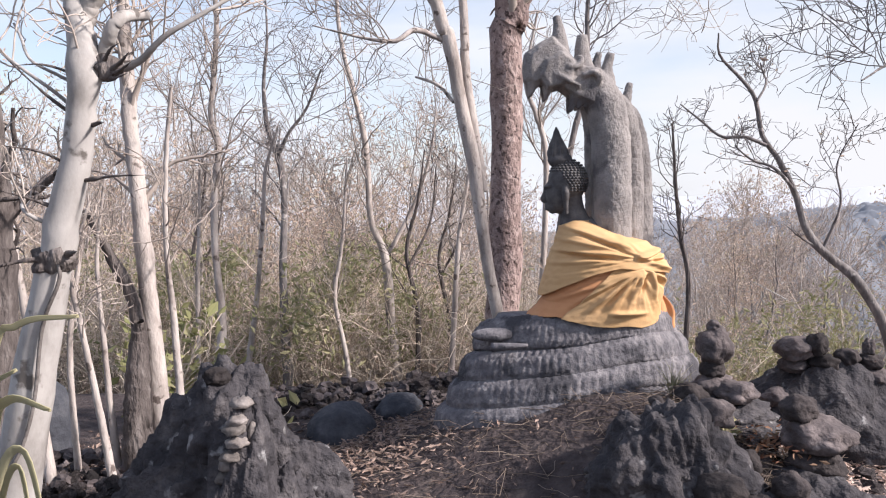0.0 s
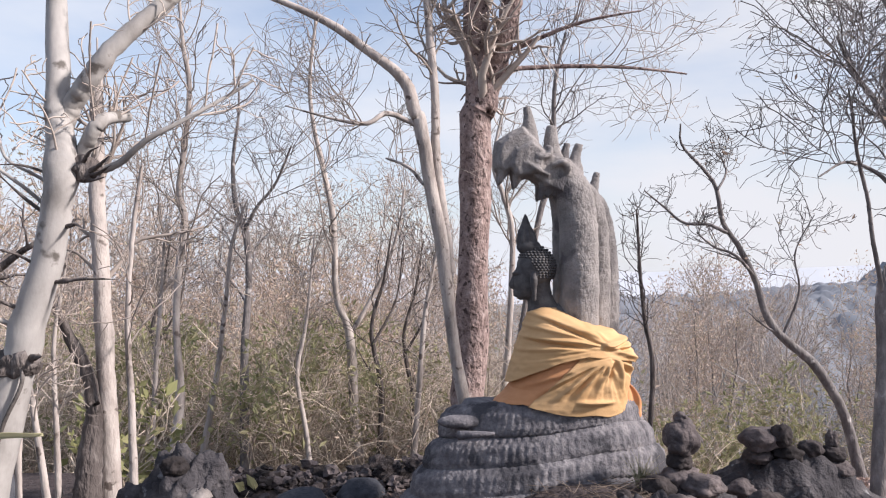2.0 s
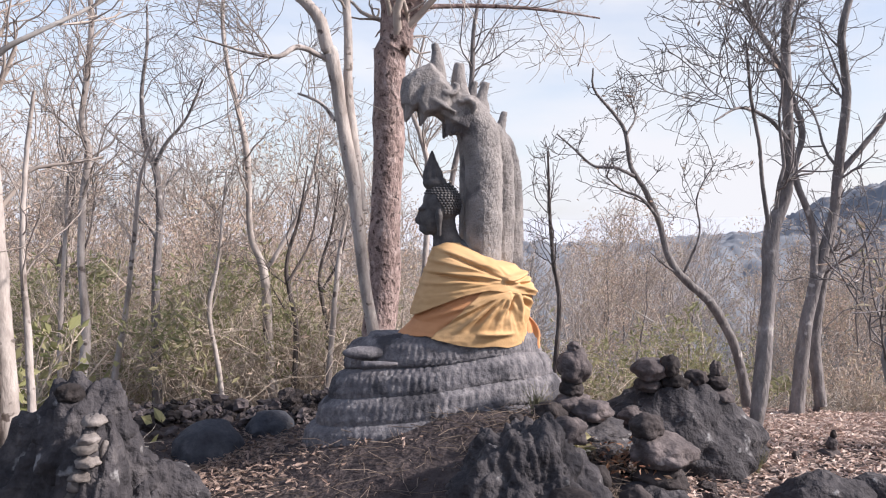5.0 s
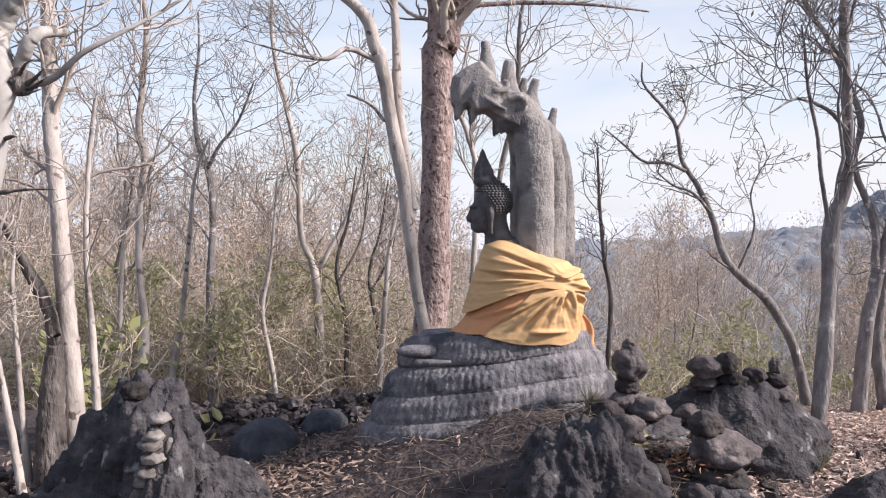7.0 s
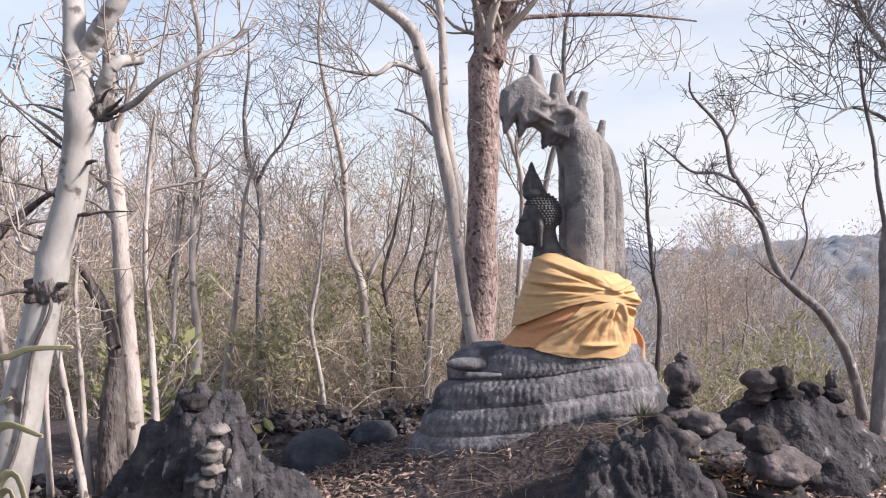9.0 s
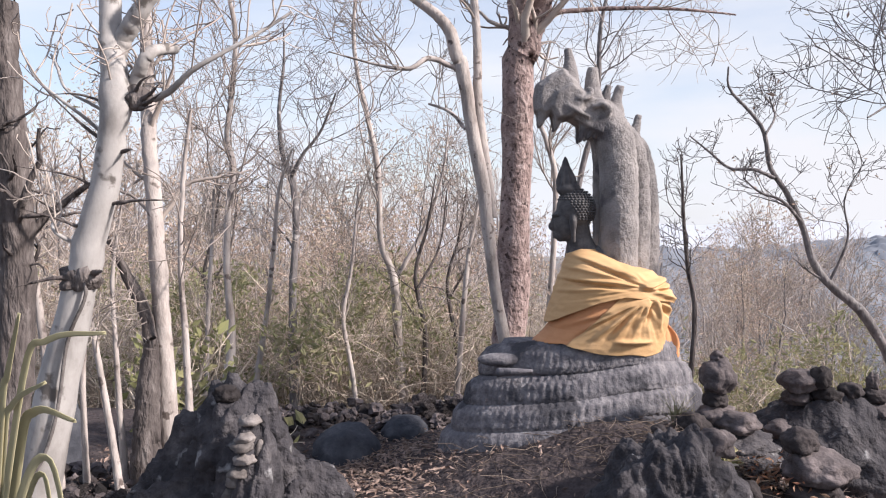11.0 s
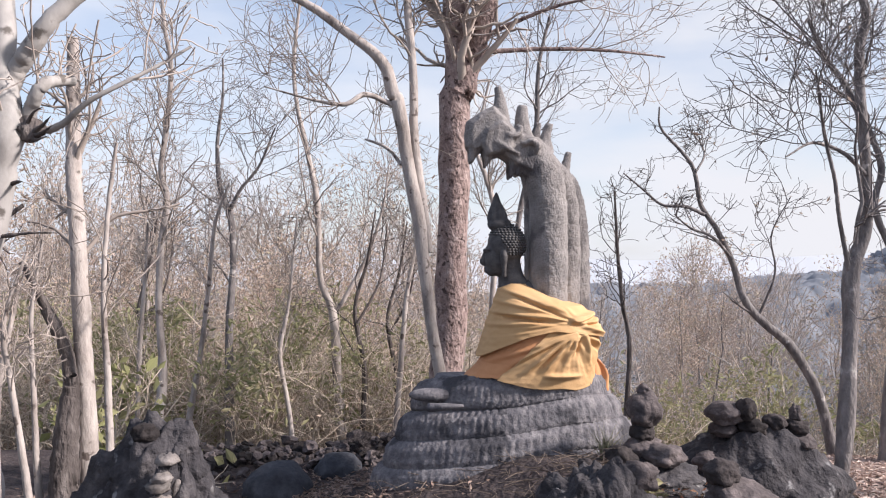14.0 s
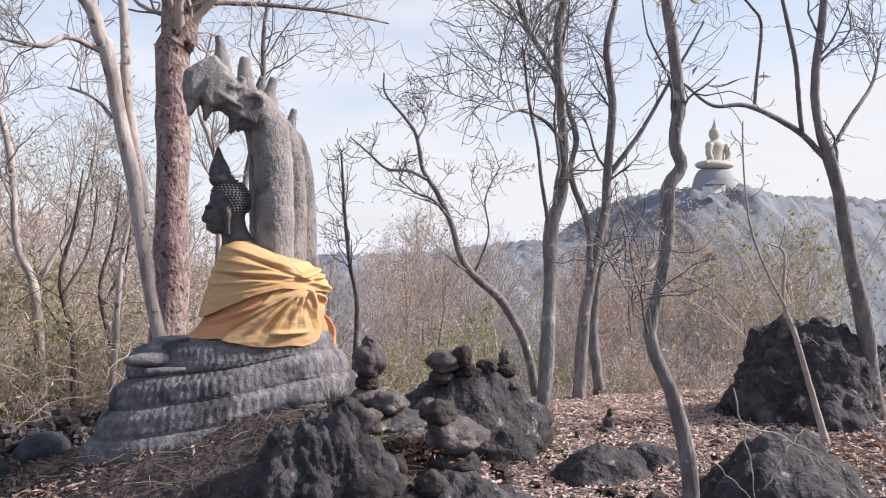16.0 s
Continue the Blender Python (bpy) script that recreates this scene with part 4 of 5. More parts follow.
grow("sapling", "crooked pale sapling behind the lava rock", "sapling", BARK_PALE, 9.15, [[(-2.39, 0.03, 0.048), (-2.35, 0.51, 0.042), (-2.4, 1.1, 0.032), (-2.4, 1.63, 0.032), (-2.35, 2.12, 0.032), (-2.41, 2.4, 0.024), (-2.36, 2.79, 0.026), (-2.32, 3.36, 0.024), (-2.38, 3.75, 0.019), (-2.42, 4.18, 0.013)]], 12, (22, 110, 340), group="pale saplings")
grow("sapling", "thin crooked pale sapling", "sapling", BARK_PALE, 10.15, [[(-1.27, -0.5, 0.03), (-1.33, -0.01, 0.027), (-1.42, 0.45, 0.024), (-1.42, 0.69, 0.024), (-1.34, 1.09, 0.018), (-1.29, 1.63, 0.015), (-1.26, 2.05, 0.009)]], 13, (9, 36, 110), group="pale saplings")
grow("sapling", "thin leaning pale sapling", "sapling", BARK_PALE, 10, [[(-2.35, -0.21, 0.038), (-2.22, 0.63, 0.027), (-2.14, 1.34, 0.024), (-2.09, 1.93, 0.018), (-1.96, 2.37, 0.009)]], 14, (10, 40, 120), group="pale saplings")
grow("sapling", "thin straight pale sapling", "sapling", BARK_PALE, 10, [[(-2.86, -0.15, 0.024), (-2.84, 0.64, 0.024), (-2.81, 1.35, 0.018), (-2.81, 1.94, 0.012)]], 15, (10, 40, 120), group="pale saplings")
grow("sapling", "thin pale sapling beside the tall trunks", "sapling", BARK_PALE, 10.3, [[(-0.2, -0.42, 0.037), (-0.15, 0.32, 0.031), (-0.1, 1.06, 0.028), (-0.02, 1.61, 0.021), (0.07, 2.01, 0.012)]], 16, (12, 50, 150), group="pale saplings")
grow("sapling", "pale bare sapling behind the statue", "sapling", BARK_PALE, 11.5, [[(0.91, 0.14, 0.042), (0.98, 1.12, 0.038), (1, 2.16, 0.035), (0.88, 2.65, 0.031), (0.76, 3.06, 0.021), (0.91, 3.87, 0.014)]], 17, (14, 60, 180), group="pale saplings")
grow("sapling", "grey bare tree behind the statue", "sapling", BARK_GREY, 12, [[(1.31, 1.75, 0.033), (1.4, 2.33, 0.04), (1.53, 2.84, 0.04), (1.6, 3.41, 0.037), (1.6, 3.91, 0.029), (1.63, 4.3, 0.026), (1.74, 4.82, 0.018)]], 18, (14, 60, 150), group="pale saplings")
grow("sapling", "thin dark crooked sapling with fine twigs", "sapling", BARK_DARK, 9.6, [[(2.15, -0.06, 0.028), (2.19, 0.74, 0.025), (2.11, 1.19, 0.022), (2.05, 1.69, 0.017), (2.02, 2.03, 0.014), (2, 2.31, 0.008)]], 19, (9, 32, 90), group="pale saplings")
for n, (x, y, h) in enumerate(((-0.62, 11.0, 3.0), (-0.25, 11.6, 3.1), (-3.4, 11.8, 3.2))):
    gz = float(land(x, y))
    grow("sapling", "dark crooked bare sapling inside the thicket", "sapling", BARK_DARK, y, [[(x, gz, 0.035), (x + 0.05, gz + 0.35 * h, 0.03), (x - 0.08, gz + 0.6 * h, 0.024), (x + 0.06, gz + 0.8 * h, 0.017), (x + 0.15, gz + h, 0.008)], [(x - 0.05, gz + 0.55 * h, 0.018), (x + 0.2, gz + 0.72 * h, 0.013), (x + 0.28, gz + 0.95 * h, 0.007)]], 80 + n, (10, 30, 60), group="pale saplings", short=1.3)
grow("leaning_tree", "leaning bent tree with a few dry leaves", "tree", BARK_GREY, 10, [[(4.50, -0.36, 0.056), (4.33, 0.25, 0.052), (4.03, 0.73, 0.05), (3.70, 1.0, 0.045), (3.52, 1.26, 0.038), (3.41, 1.62, 0.034), (3.24, 1.97, 0.03), (3.07, 2.22, 0.026), (2.99, 2.60, 0.022), (2.83, 2.81, 0.018), (2.61, 3.04, 0.013), (2.59, 3.26, 0.008)], [(3.10, 2.11, 0.02), (2.90, 2.20, 0.018), (2.67, 2.22, 0.015), (2.47, 2.39, 0.012), (2.25, 2.56, 0.007)], [(3.40, 1.64, 0.02), (3.17, 1.87, 0.016), (2.93, 1.96, 0.012), (2.71, 2.10, 0.006)], [(3.0, 2.57, 0.014), (3.13, 2.79, 0.011), (3.08, 2.98, 0.007)], [(3.69, 1.02, 0.016), (3.85, 1.5, 0.012), (3.80, 1.9, 0.009), (3.95, 2.3, 0.005)]], 30, (34, 130, 300), leaf=60, start=0.35, short=0.62)
grow("bare_tree", "grey tree with spreading fine bare twigs", "tree", BARK_GREY, 7.55, [[(3.23, -0.29, 0.046), (3.28, 0.36, 0.063), (3.32, 1.08, 0.055), (3.33, 1.56, 0.063), (3.44, 1.85, 0.046), (3.44, 2.28, 0.04), (3.39, 2.76, 0.04), (3.36, 3.24, 0.036), (3.39, 3.57, 0.032), (3.04, 4.18, 0.021)], [(3.3, 1.51, 0.019), (3.2, 1.89, 0.017), (3.13, 2.22, 0.015), (2.99, 2.59, 0.013), (2.87, 3, 0.006)], [(3.42, 2.62, 0.027), (3.3, 3.02, 0.025), (3.17, 3.26, 0.019), (3.06, 3.53, 0.013)], [(3.42, 2.28, 0.019), (3.2, 2.44, 0.015), (2.93, 2.49, 0.011), (2.65, 2.36, 0.006)]], 31, (30, 170, 620), leaf=40, start=0.4)
grow("bare_tree", "multi-stemmed grey tree on the leaf-covered ground", "tree", BARK_GREY, 9, [[(4.49, -0.27, 0.074), (4.56, 0.61, 0.063), (4.66, 1.1, 0.058), (4.8, 1.71, 0.047), (4.84, 2.33, 0.047), (4.87, 2.94, 0.042), (4.78, 3.49, 0.037), (4.89, 4.05, 0.032), (4.96, 4.55, 0.024)], [(4.62, 1.1, 0.042), (4.62, 1.59, 0.037), (4.43, 2.13, 0.032), (4.51, 2.56, 0.032), (4.35, 3.03, 0.029), (4.31, 3.56, 0.024), (4.43, 4.12, 0.016)], [(4.85, 2.14, 0.032), (5.23, 2.65, 0.024), (5.54, 3.24, 0.018), (5.87, 3.84, 0.011)], [(4.75, -0.2, 0.058), (4.71, 0.36, 0.058), (4.78, 0.85, 0.042), (4.87, 1.34, 0.034), (5.01, 2.02, 0.021)]], 32, (22, 110, 320), start=0.45)
grow("crooked_tree", "crooked grey trunk standing among dark stones", "tree", BARK_GREY, 5.1, [[(2.82, -0.09, 0.042), (2.77, 0.31, 0.044), (2.66, 0.66, 0.038), (2.52, 0.96, 0.034), (2.59, 1.23, 0.034), (2.62, 1.5, 0.036), (2.61, 1.72, 0.039), (2.69, 1.84, 0.032), (2.64, 1.96, 0.032), (2.67, 2.15, 0.033), (2.65, 2.42, 0.031), (2.61, 2.71, 0.03), (2.59, 2.98, 0.025)], [(2.52, 0.96, 0.01), (2.44, 1, 0.007), (2.33, 1.1, 0.005), (2.3, 1.18, 0.004)]], 33, (8, 24, 60), leaf=40, start=0.5)
grow("forked_tree", "forked grey tree with wide curving limbs", "tree", BARK_GREY, 7, [[(6.65, -0.77, 0.08), (6.44, -0, 0.076), (6.28, 0.74, 0.076), (6.09, 1.32, 0.063), (5.95, 1.83, 0.057), (5.82, 2.21, 0.055), (5.71, 2.48, 0.038), (5.69, 2.88, 0.038), (5.79, 3.4, 0.034), (5.86, 3.91, 0.027)], [(5.8, 2.19, 0.029), (5.5, 2.43, 0.027), (4.99, 2.61, 0.021), (4.65, 2.6, 0.015), (4.42, 2.78, 0.011), (4.21, 2.97, 0.006)], [(5.53, 2.4, 0.021), (5.37, 2.81, 0.021), (5.2, 3.19, 0.019), (5.06, 3.61, 0.013)], [(5.85, 2.2, 0.019), (6.21, 2.61, 0.019), (6.57, 2.96, 0.015), (6.86, 3.4, 0.01)], [(4.99, 2.61, 0.015), (4.96, 3.22, 0.013), (4.76, 3.39, 0.011), (4.47, 3.59, 0.008)]], 34, (12, 40, 120), leaf=30, start=0.55)
grow("sapling", "thin leaning stem in front of a dark rock", "sapling", BARK_PALE, 6.5, [[(5.28, -0.18, 0.031), (5.1, 0.28, 0.024), (4.95, 0.7, 0.021), (4.86, 0.95, 0.017), (4.89, 1.33, 0.012), (4.73, 1.42, 0.007)], [(4.86, 0.91, 0.012), (4.59, 1.2, 0.01), (4.4, 1.47, 0.009), (4.31, 1.77, 0.007), (4.22, 2.33, 0.005)]], 35, (8, 24, 50), start=0.3)
grow("white_tree", "white smooth-barked leaning tree with broken stub and thorny twigs", "tree", BARK_WHITE, 3.55, [[(-1.201, 0.884, 0.0497), (-1.138, 1.188, 0.0443), (-1.087, 1.408, 0.0389), (-1.057, 1.517, 0.0362), (-1.022, 1.653, 0.0336), (-1.002, 1.735, 0.0315), (-0.991, 1.803, 0.0329), (-0.986, 1.857, 0.0362), (-0.994, 1.91, 0.0336), (-1.008, 1.978, 0.0282), (-1.019, 2.058, 0.0268), (-1.034, 2.219, 0.0228), (-1.045, 2.406, 0.0174)], [(-0.973, 1.87, 0.0188), (-0.947, 1.914, 0.0174), (-0.923, 1.954, 0.0161), (-0.901, 1.985, 0.0148), (-0.878, 2.003, 0.0134)], [(-0.944, 1.873, 0.0107), (-0.9, 1.872, 0.0094), (-0.857, 1.89, 0.0081), (-0.803, 1.931, 0.0067), (-0.735, 1.972, 0.0054), (-0.668, 2.021, 0.0047), (-0.587, 2.088, 0.0034)], [(-1.002, 1.961, 0.0242), (-0.978, 2.018, 0.0235), (-0.94, 2.065, 0.0228), (-0.886, 2.137, 0.0215), (-0.799, 2.24, 0.0188), (-0.685, 2.367, 0.0134)], [(-1.006, 1.759, 0.006), (-1.062, 1.815, 0.0047), (-1.117, 1.862, 0.004), (-1.186, 1.917, 0.0034), (-1.241, 1.973, 0.0027)], [(-1.007, 1.827, 0.0054), (-1.062, 1.858, 0.004), (-1.106, 1.885, 0.0034), (-1.138, 1.936, 0.0034), (-1.189, 1.987, 0.0027)], [(-1.06, 1.515, 0.006), (-1.094, 1.524, 0.0054), (-1.136, 1.554, 0.004), (-1.17, 1.581, 0.0027)]], 40, (26, 60, 90), start=0.45, short=0.36, leaf=0, bough=0.10, splay=0.12)
grow("dead_tree", "dark rotten trunk with a broken branch", "tree", BARK_DARK, 6.6, [[(-2.10, 0.08, 0.05), (-2.11, 0.55, 0.045), (-2.14, 0.89, 0.042), (-2.18, 1.03, 0.039), (-2.24, 1.15, 0.039), (-2.35, 1.38, 0.023), (-2.42, 1.54, 0.016)]], 49, (0, 0, 0), flakes=True)
grow("dead_tree", "pale weathered dead trunk", "tree", BARK_PALE, 6.7, [[(-2.03, 0.11, 0.066), (-2.07, 0.8, 0.056), (-2.10, 1.24, 0.054), (-2.14, 1.71, 0.048), (-2.18, 2.07, 0.049), (-2.2, 2.43, 0.045), (-2.22, 2.97, 0.036)]], 41, (10, 36, 90), start=0.5, flakes=True)
grow("stump", "rotten dark brown stump beside the dead trunk", "stump", BARK_DARK, 6.5, [[(-2.11, 0.12, 0.088), (-2.11, 0.41, 0.078), (-2.10, 0.72, 0.058), (-2.08, 0.86, 0.03)]], 42, (0, 0, 0), flakes=True)
grow("vine", "thin pale vine stem climbing beside a dead trunk", "vine", BARK_PALE, 6.5, [[(-1.83, 0.24, 0.026), (-1.87, 0.83, 0.021), (-1.91, 1.36, 0.016), (-1.88, 1.88, 0.014), (-1.82, 2.26, 0.01)]], 43, (6, 18, 40))
grow("dark_tree", "dark trunk with deeply cracked rough bark", "tree", BARK_DARK, 5.5, [[(-2.40, 0.51, 0.098), (-2.36, 1.24, 0.086), (-2.355, 1.79, 0.078), (-2.38, 2.62, 0.066)]], 44, (8, 30, 60), start=0.4, flakes=True)
grow("sapling", "thin pale stem among loose stones", "sapling", BARK_PALE, 6.2, [[(-2.6, 0.86, 0.023), (-2.65, 1.29, 0.023), (-2.69, 1.75, 0.021), (-2.71, 2.17, 0.016)]], 45, (6, 18, 50), group="pale saplings")
grow("sapling", "thin pale stem among loose stones", "sapling", BARK_PALE, 6.3, [[(-2.24, 0.31, 0.022), (-2.32, 0.85, 0.017), (-2.37, 1.19, 0.013), (-2.28, 1.59, 0.008)]], 46, (6, 18, 50), group="pale saplings")
grow("sapling", "thin pale stem among loose stones", "sapling", BARK_PALE, 6.4, [[(-2.44, 0.28, 0.019), (-2.45, 0.84, 0.017), (-2.38, 1.42, 0.012)]], 47, (6, 18, 50), group="pale saplings")
grow("sapling", "thin pale stem among loose stones", "sapling", BARK_PALE, 6.5, [[(-2.26, 0.28, 0.021), (-2.3, 0.75, 0.016), (-2.34, 1.25, 0.012), (-2.27, 1.74, 0.007)]], 48, (6, 18, 50), group="pale saplings")


def splinters():
    """Broken stubs, splinters and thorny side twigs on the white tree."""
    rng = np.random.default_rng(77)
    e = thing("broken_twigs", "dark broken side twigs on the white tree", "twig", -1.0, 3.5, 1.6)
    inv = Matrix.Translation((1.0, -3.5, -1.6))
    shoots = (((-1.01, 1.615), (-0.92, 1.625), (-0.84, 1.625), 0.007), ((-0.99, 1.735), (-0.95, 1.742), (-0.925, 1.74), 0.009), ((-1.05, 1.45), (-1.02, 1.455), (-0.995, 1.46), 0.012), ((-1.06, 1.43), (-1.12, 1.44), (-1.20, 1.42), 0.012), ((-1.05, 1.55), (-1.12, 1.58), (-1.18, 1.60), 0.006), ((-1.02, 1.64), (-1.08, 1.68), (-1.20, 1.70), 0.006), ((-1.0, 1.75), (-1.08, 1.82), (-1.2, 1.95), 0.007), ((-0.98, 1.84), (-1.06, 1.87), (-1.12, 1.865), 0.006),
              ((-0.94, 1.855), (-0.90, 1.87), (-0.865, 1.89), 0.011), ((-0.94, 1.85), (-0.90, 1.855), (-0.86, 1.87), 0.009), ((-0.94, 1.845), (-0.91, 1.84), (-0.87, 1.845), 0.008), ((-0.95, 1.87), (-0.92, 1.90), (-0.885, 1.91), 0.007))
    for a, b, c, r in shoots:
        p = resample([(a[0], 3.53, a[1]), (b[0], 3.50, b[1]), (c[0], 3.47, c[1])], 10)
        rr = np.linspace(r * 0.85, r * 0.06, 10) * (1 + 0.12 * rng.standard_normal(10))
        v, f = tubes(p[None], rr[None], 7, 0.08, rng)
        ob = link("broken_twig", v, f, BARK_DARK)
        ob.parent, ob.matrix_parent_inverse = e, inv


splinters()


def tree_details():
    """Dark knots on the white tree and a thin pale vine up its trunk."""
    for x, z, w, n in ((-1.075, 1.425, 0.045, 1), (-0.945, 1.855, 0.036, 2), (-1.0, 1.735, 0.018, 3), (-1.02, 1.61, 0.016, 4), (-1.03, 1.56, 0.014, 5)):
        rock("tree_knot", "dark swollen knot on the white trunk", "knot", x, 3.535, z - 0.4 * w, (w, w * 0.9, w * 0.8), 140 + n, BARK_DARK, rough=0.35, level=3, squash=0.8)
    p = resample([(-1.36, 3.49, -0.2), (-1.25, 3.49, 0.75), (-1.15, 3.50, 1.02), (-1.10, 3.50, 1.25), (-1.06, 3.505, 1.38), (-1.065, 3.51, 1.45)], 40)
    p[:, 0] += 0.006 * np.sin(np.linspace(0, 16, 40))
    v, f = tubes(p[None], np.full((1, 40), 0.0045), 7)
    tagged(link("vine", v, f, FLAT_STONE), "thin pale vine climbing the white trunk", "vine")


tree_details()


# ---- woods ----
def wood_variant(seed, height, radius, counts, least):
    rng = np.random.default_rng(seed)
    K = 14
    s = np.linspace(0, 1, K)
    drift = np.cumsum(rng.standard_normal((K, 2)) * 0.035 * height / 6, 0)
    p = np.stack([drift[:, 0], drift[:, 1], s * height], 1)
    p[0, :2] = 0
    r = radius * (1 - 0.85 * s)
    P, R = p[None], r[None]
    b1 = sprout(rng, P, R, counts[0], height * 0.40, 9, 0.22, 0.75, 0.5, 0.18, 0.45, least * 1.5)
    b2 = sprout(rng, b1[0], b1[1], counts[1], height * 0.17, 7, 0.15, 0.8, 0.35, 0.25, 0.65, least * 1.2)
    b3 = sprout(rng, b2[0], b2[1], counts[2], height * 0.09, 5, 0.1, 0.8, 0.3, 0.3, 0.7, least)
    return tubes(P, R, 7), joined([tubes(*b1, 5), tubes(*b2, 4), tubes(*b3, 3)]), b3[0][:, -1]


def woods():
    rng = np.random.default_rng(11)
    models = []
    for i in range(7):
        trunk, crown, tips = wood_variant(200 + i, 4.6 + 0.5 * i, 0.045 + 0.006 * i, (16, 70, 260), 0.004)
        e = thing("bare_tree", "bare woodland tree with pale bark and fine twigs", "tree", 0, 40 + i, -60, "woodland trees")
        link("trunk", *trunk, BARK_PALE if i % 3 else BARK_GREY, e)
        link("crown", *crown, TWIG, e)
        if i in (1, 3, 5):
            v, f = leaves(rng, tips[rng.integers(0, len(tips), 1600)] + 0.12 * rng.standard_normal((1600, 3)), 0.042)
            link("withered_leaves", v, f, BROWN_LEAF, e, smooth=False)
        models.append(e)
    spots = []
    tries = 0
    while len(spots) < 105 and tries < 4000:
        tries += 1
        y = 12.2 + 18 * rng.random()
        x = rng.uniform(-0.66, 0.95) * y + rng.uniform(-1, 1)
        dens = 1.0 if x < 0.06 * y else 0.45
        if rng.random() > dens or any((x - a) ** 2 + (y - b) ** 2 < 0.7 for a, b in spots):
            continue
        spots.append((x, y))
    for n, (x, y) in enumerate(spots):
        k = n if n < 7 else int(rng.integers(7))
        z = float(land(x, y)) - 0.1
        rise = 0.085 if x < -0.25 * y else (0.05 if x < 0.06 * y else -0.045)
        s = (1.55 + rise * (y - 1.7) - z) * rng.uniform(0.72, 1.06) / (4.6 + 0.5 * k)
        m = pose(x, y, z, rng.uniform(-5, 5), rng.uniform(-5, 5), rng.uniform(0, 360)) @ Matrix.Scale(max(0.3, s), 4)
        if n < 7:
            models[n].matrix_basis = m
        else:
            copy_thing(models[k], m).matrix_basis = m
    for _ in range(60):
        y = rng.uniform(17, 46)
        x = rng.uniform(0.08, 0.98) * y
        k = int(rng.integers(7))
        z = float(land(x, y)) - 0.1
        s = (1.55 + rng.uniform(-0.09, -0.03) * (y - 1.7) - z) / (4.6 + 0.5 * k)
        m = pose(x, y, z, rng.uniform(-6, 6), rng.uniform(-6, 6), rng.uniform(0, 360)) @ Matrix.Scale(min(2.2, max(0.4, s)), 4)
        copy_thing(models[k], m).matrix_basis = m


woods()


def thicket():
    """The tangle of thin stems and twigs under the trees."""
    rng = np.random.default_rng(21)

    def stems(n, x_lo, x_hi, y_lo, y_hi, h_lo, rise, r, name, label, mat, kids=5):
        y = y_lo + (y_hi - y_lo) * rng.random(n)
        x = rng.uniform(x_lo, x_hi, n) * y
        base = np.stack([x, y, land(x, y) - 0.05], 1)
        h = np.maximum(h_lo, (1.55 + rise * (y - 1.7) - land(x, y))) * rng.uniform(0.45, 1.0, n)
        d = unit(np.stack([0.5 * rng.standard_normal(n), 0.35 * rng.standard_normal(n), np.ones(n)], 1))
        pts, k = [base], 7
        for _ in range(k - 1):
            d = unit(d + 0.36 * rng.standard_normal((n, 3)) + np.array([0, 0, 0.10]))
            pts.append(pts[-1] + d * (h / (k - 1))[:, None])
        P = np.stack(pts, 1)
        R = r * (0.5 + rng.random(n))[:, None] * np.linspace(1, 0.35, k)
        b1 = sprout(rng, P, R, n * kids, 0.8 * h_lo + 0.45, 7, 0.12, 1.25, 0.22, 0.30, 0.65, 0.0035)
        b2 = sprout(rng, b1[0], b1[1], n * kids, 0.5, 5, 0.15, 1.2, 0.15, 0.35, 0.7, 0.003)
        v, f = joined([tubes(P, R, 4), tubes(*b1, 3), tubes(*b2, 3)])
        tagged(link(name, v, f, mat), label, "undergrowth", kind="stuff")
        return b2[0][:, -1]

    t0 = stems(200, -0.55, 0.12, 10.6, 12.4, 0.7, 0.0, 0.009, "undergrowth", "bright bare twigs at the edge of the thicket", TWIG_TAN, 9)
    t1 = stems(1000, -0.62, 0.16, 11.5, 17.0, 0.9, -0.045, 0.012, "undergrowth", "tangled tan undergrowth of thin dry stems", TWIG_TAN, 6)
    t2 = stems(750, 0.10, 0.95, 11.2, 19.0, 0.5, -0.18, 0.010, "undergrowth", "tangled tan undergrowth on the falling slope", TWIG_TAN, 6)
    t3 = stems(1300, -0.7, 0.2, 16.0, 30.0, 1.5, 0.035, 0.016, "undergrowth", "deep tangle of thin stems paled for haze", TWIG_FAR, 6)
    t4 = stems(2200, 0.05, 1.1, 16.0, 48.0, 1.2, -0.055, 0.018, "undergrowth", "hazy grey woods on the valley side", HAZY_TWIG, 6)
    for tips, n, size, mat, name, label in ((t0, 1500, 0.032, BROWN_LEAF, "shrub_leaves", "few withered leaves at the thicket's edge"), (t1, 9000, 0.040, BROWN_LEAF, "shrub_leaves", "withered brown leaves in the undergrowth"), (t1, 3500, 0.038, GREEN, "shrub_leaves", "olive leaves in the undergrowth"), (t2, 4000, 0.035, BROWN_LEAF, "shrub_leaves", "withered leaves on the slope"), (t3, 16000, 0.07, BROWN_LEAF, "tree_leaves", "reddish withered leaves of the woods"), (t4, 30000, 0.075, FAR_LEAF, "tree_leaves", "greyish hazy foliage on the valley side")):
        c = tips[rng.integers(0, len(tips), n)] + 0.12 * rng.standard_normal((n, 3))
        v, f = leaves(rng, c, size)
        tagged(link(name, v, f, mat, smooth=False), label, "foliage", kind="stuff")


thicket()


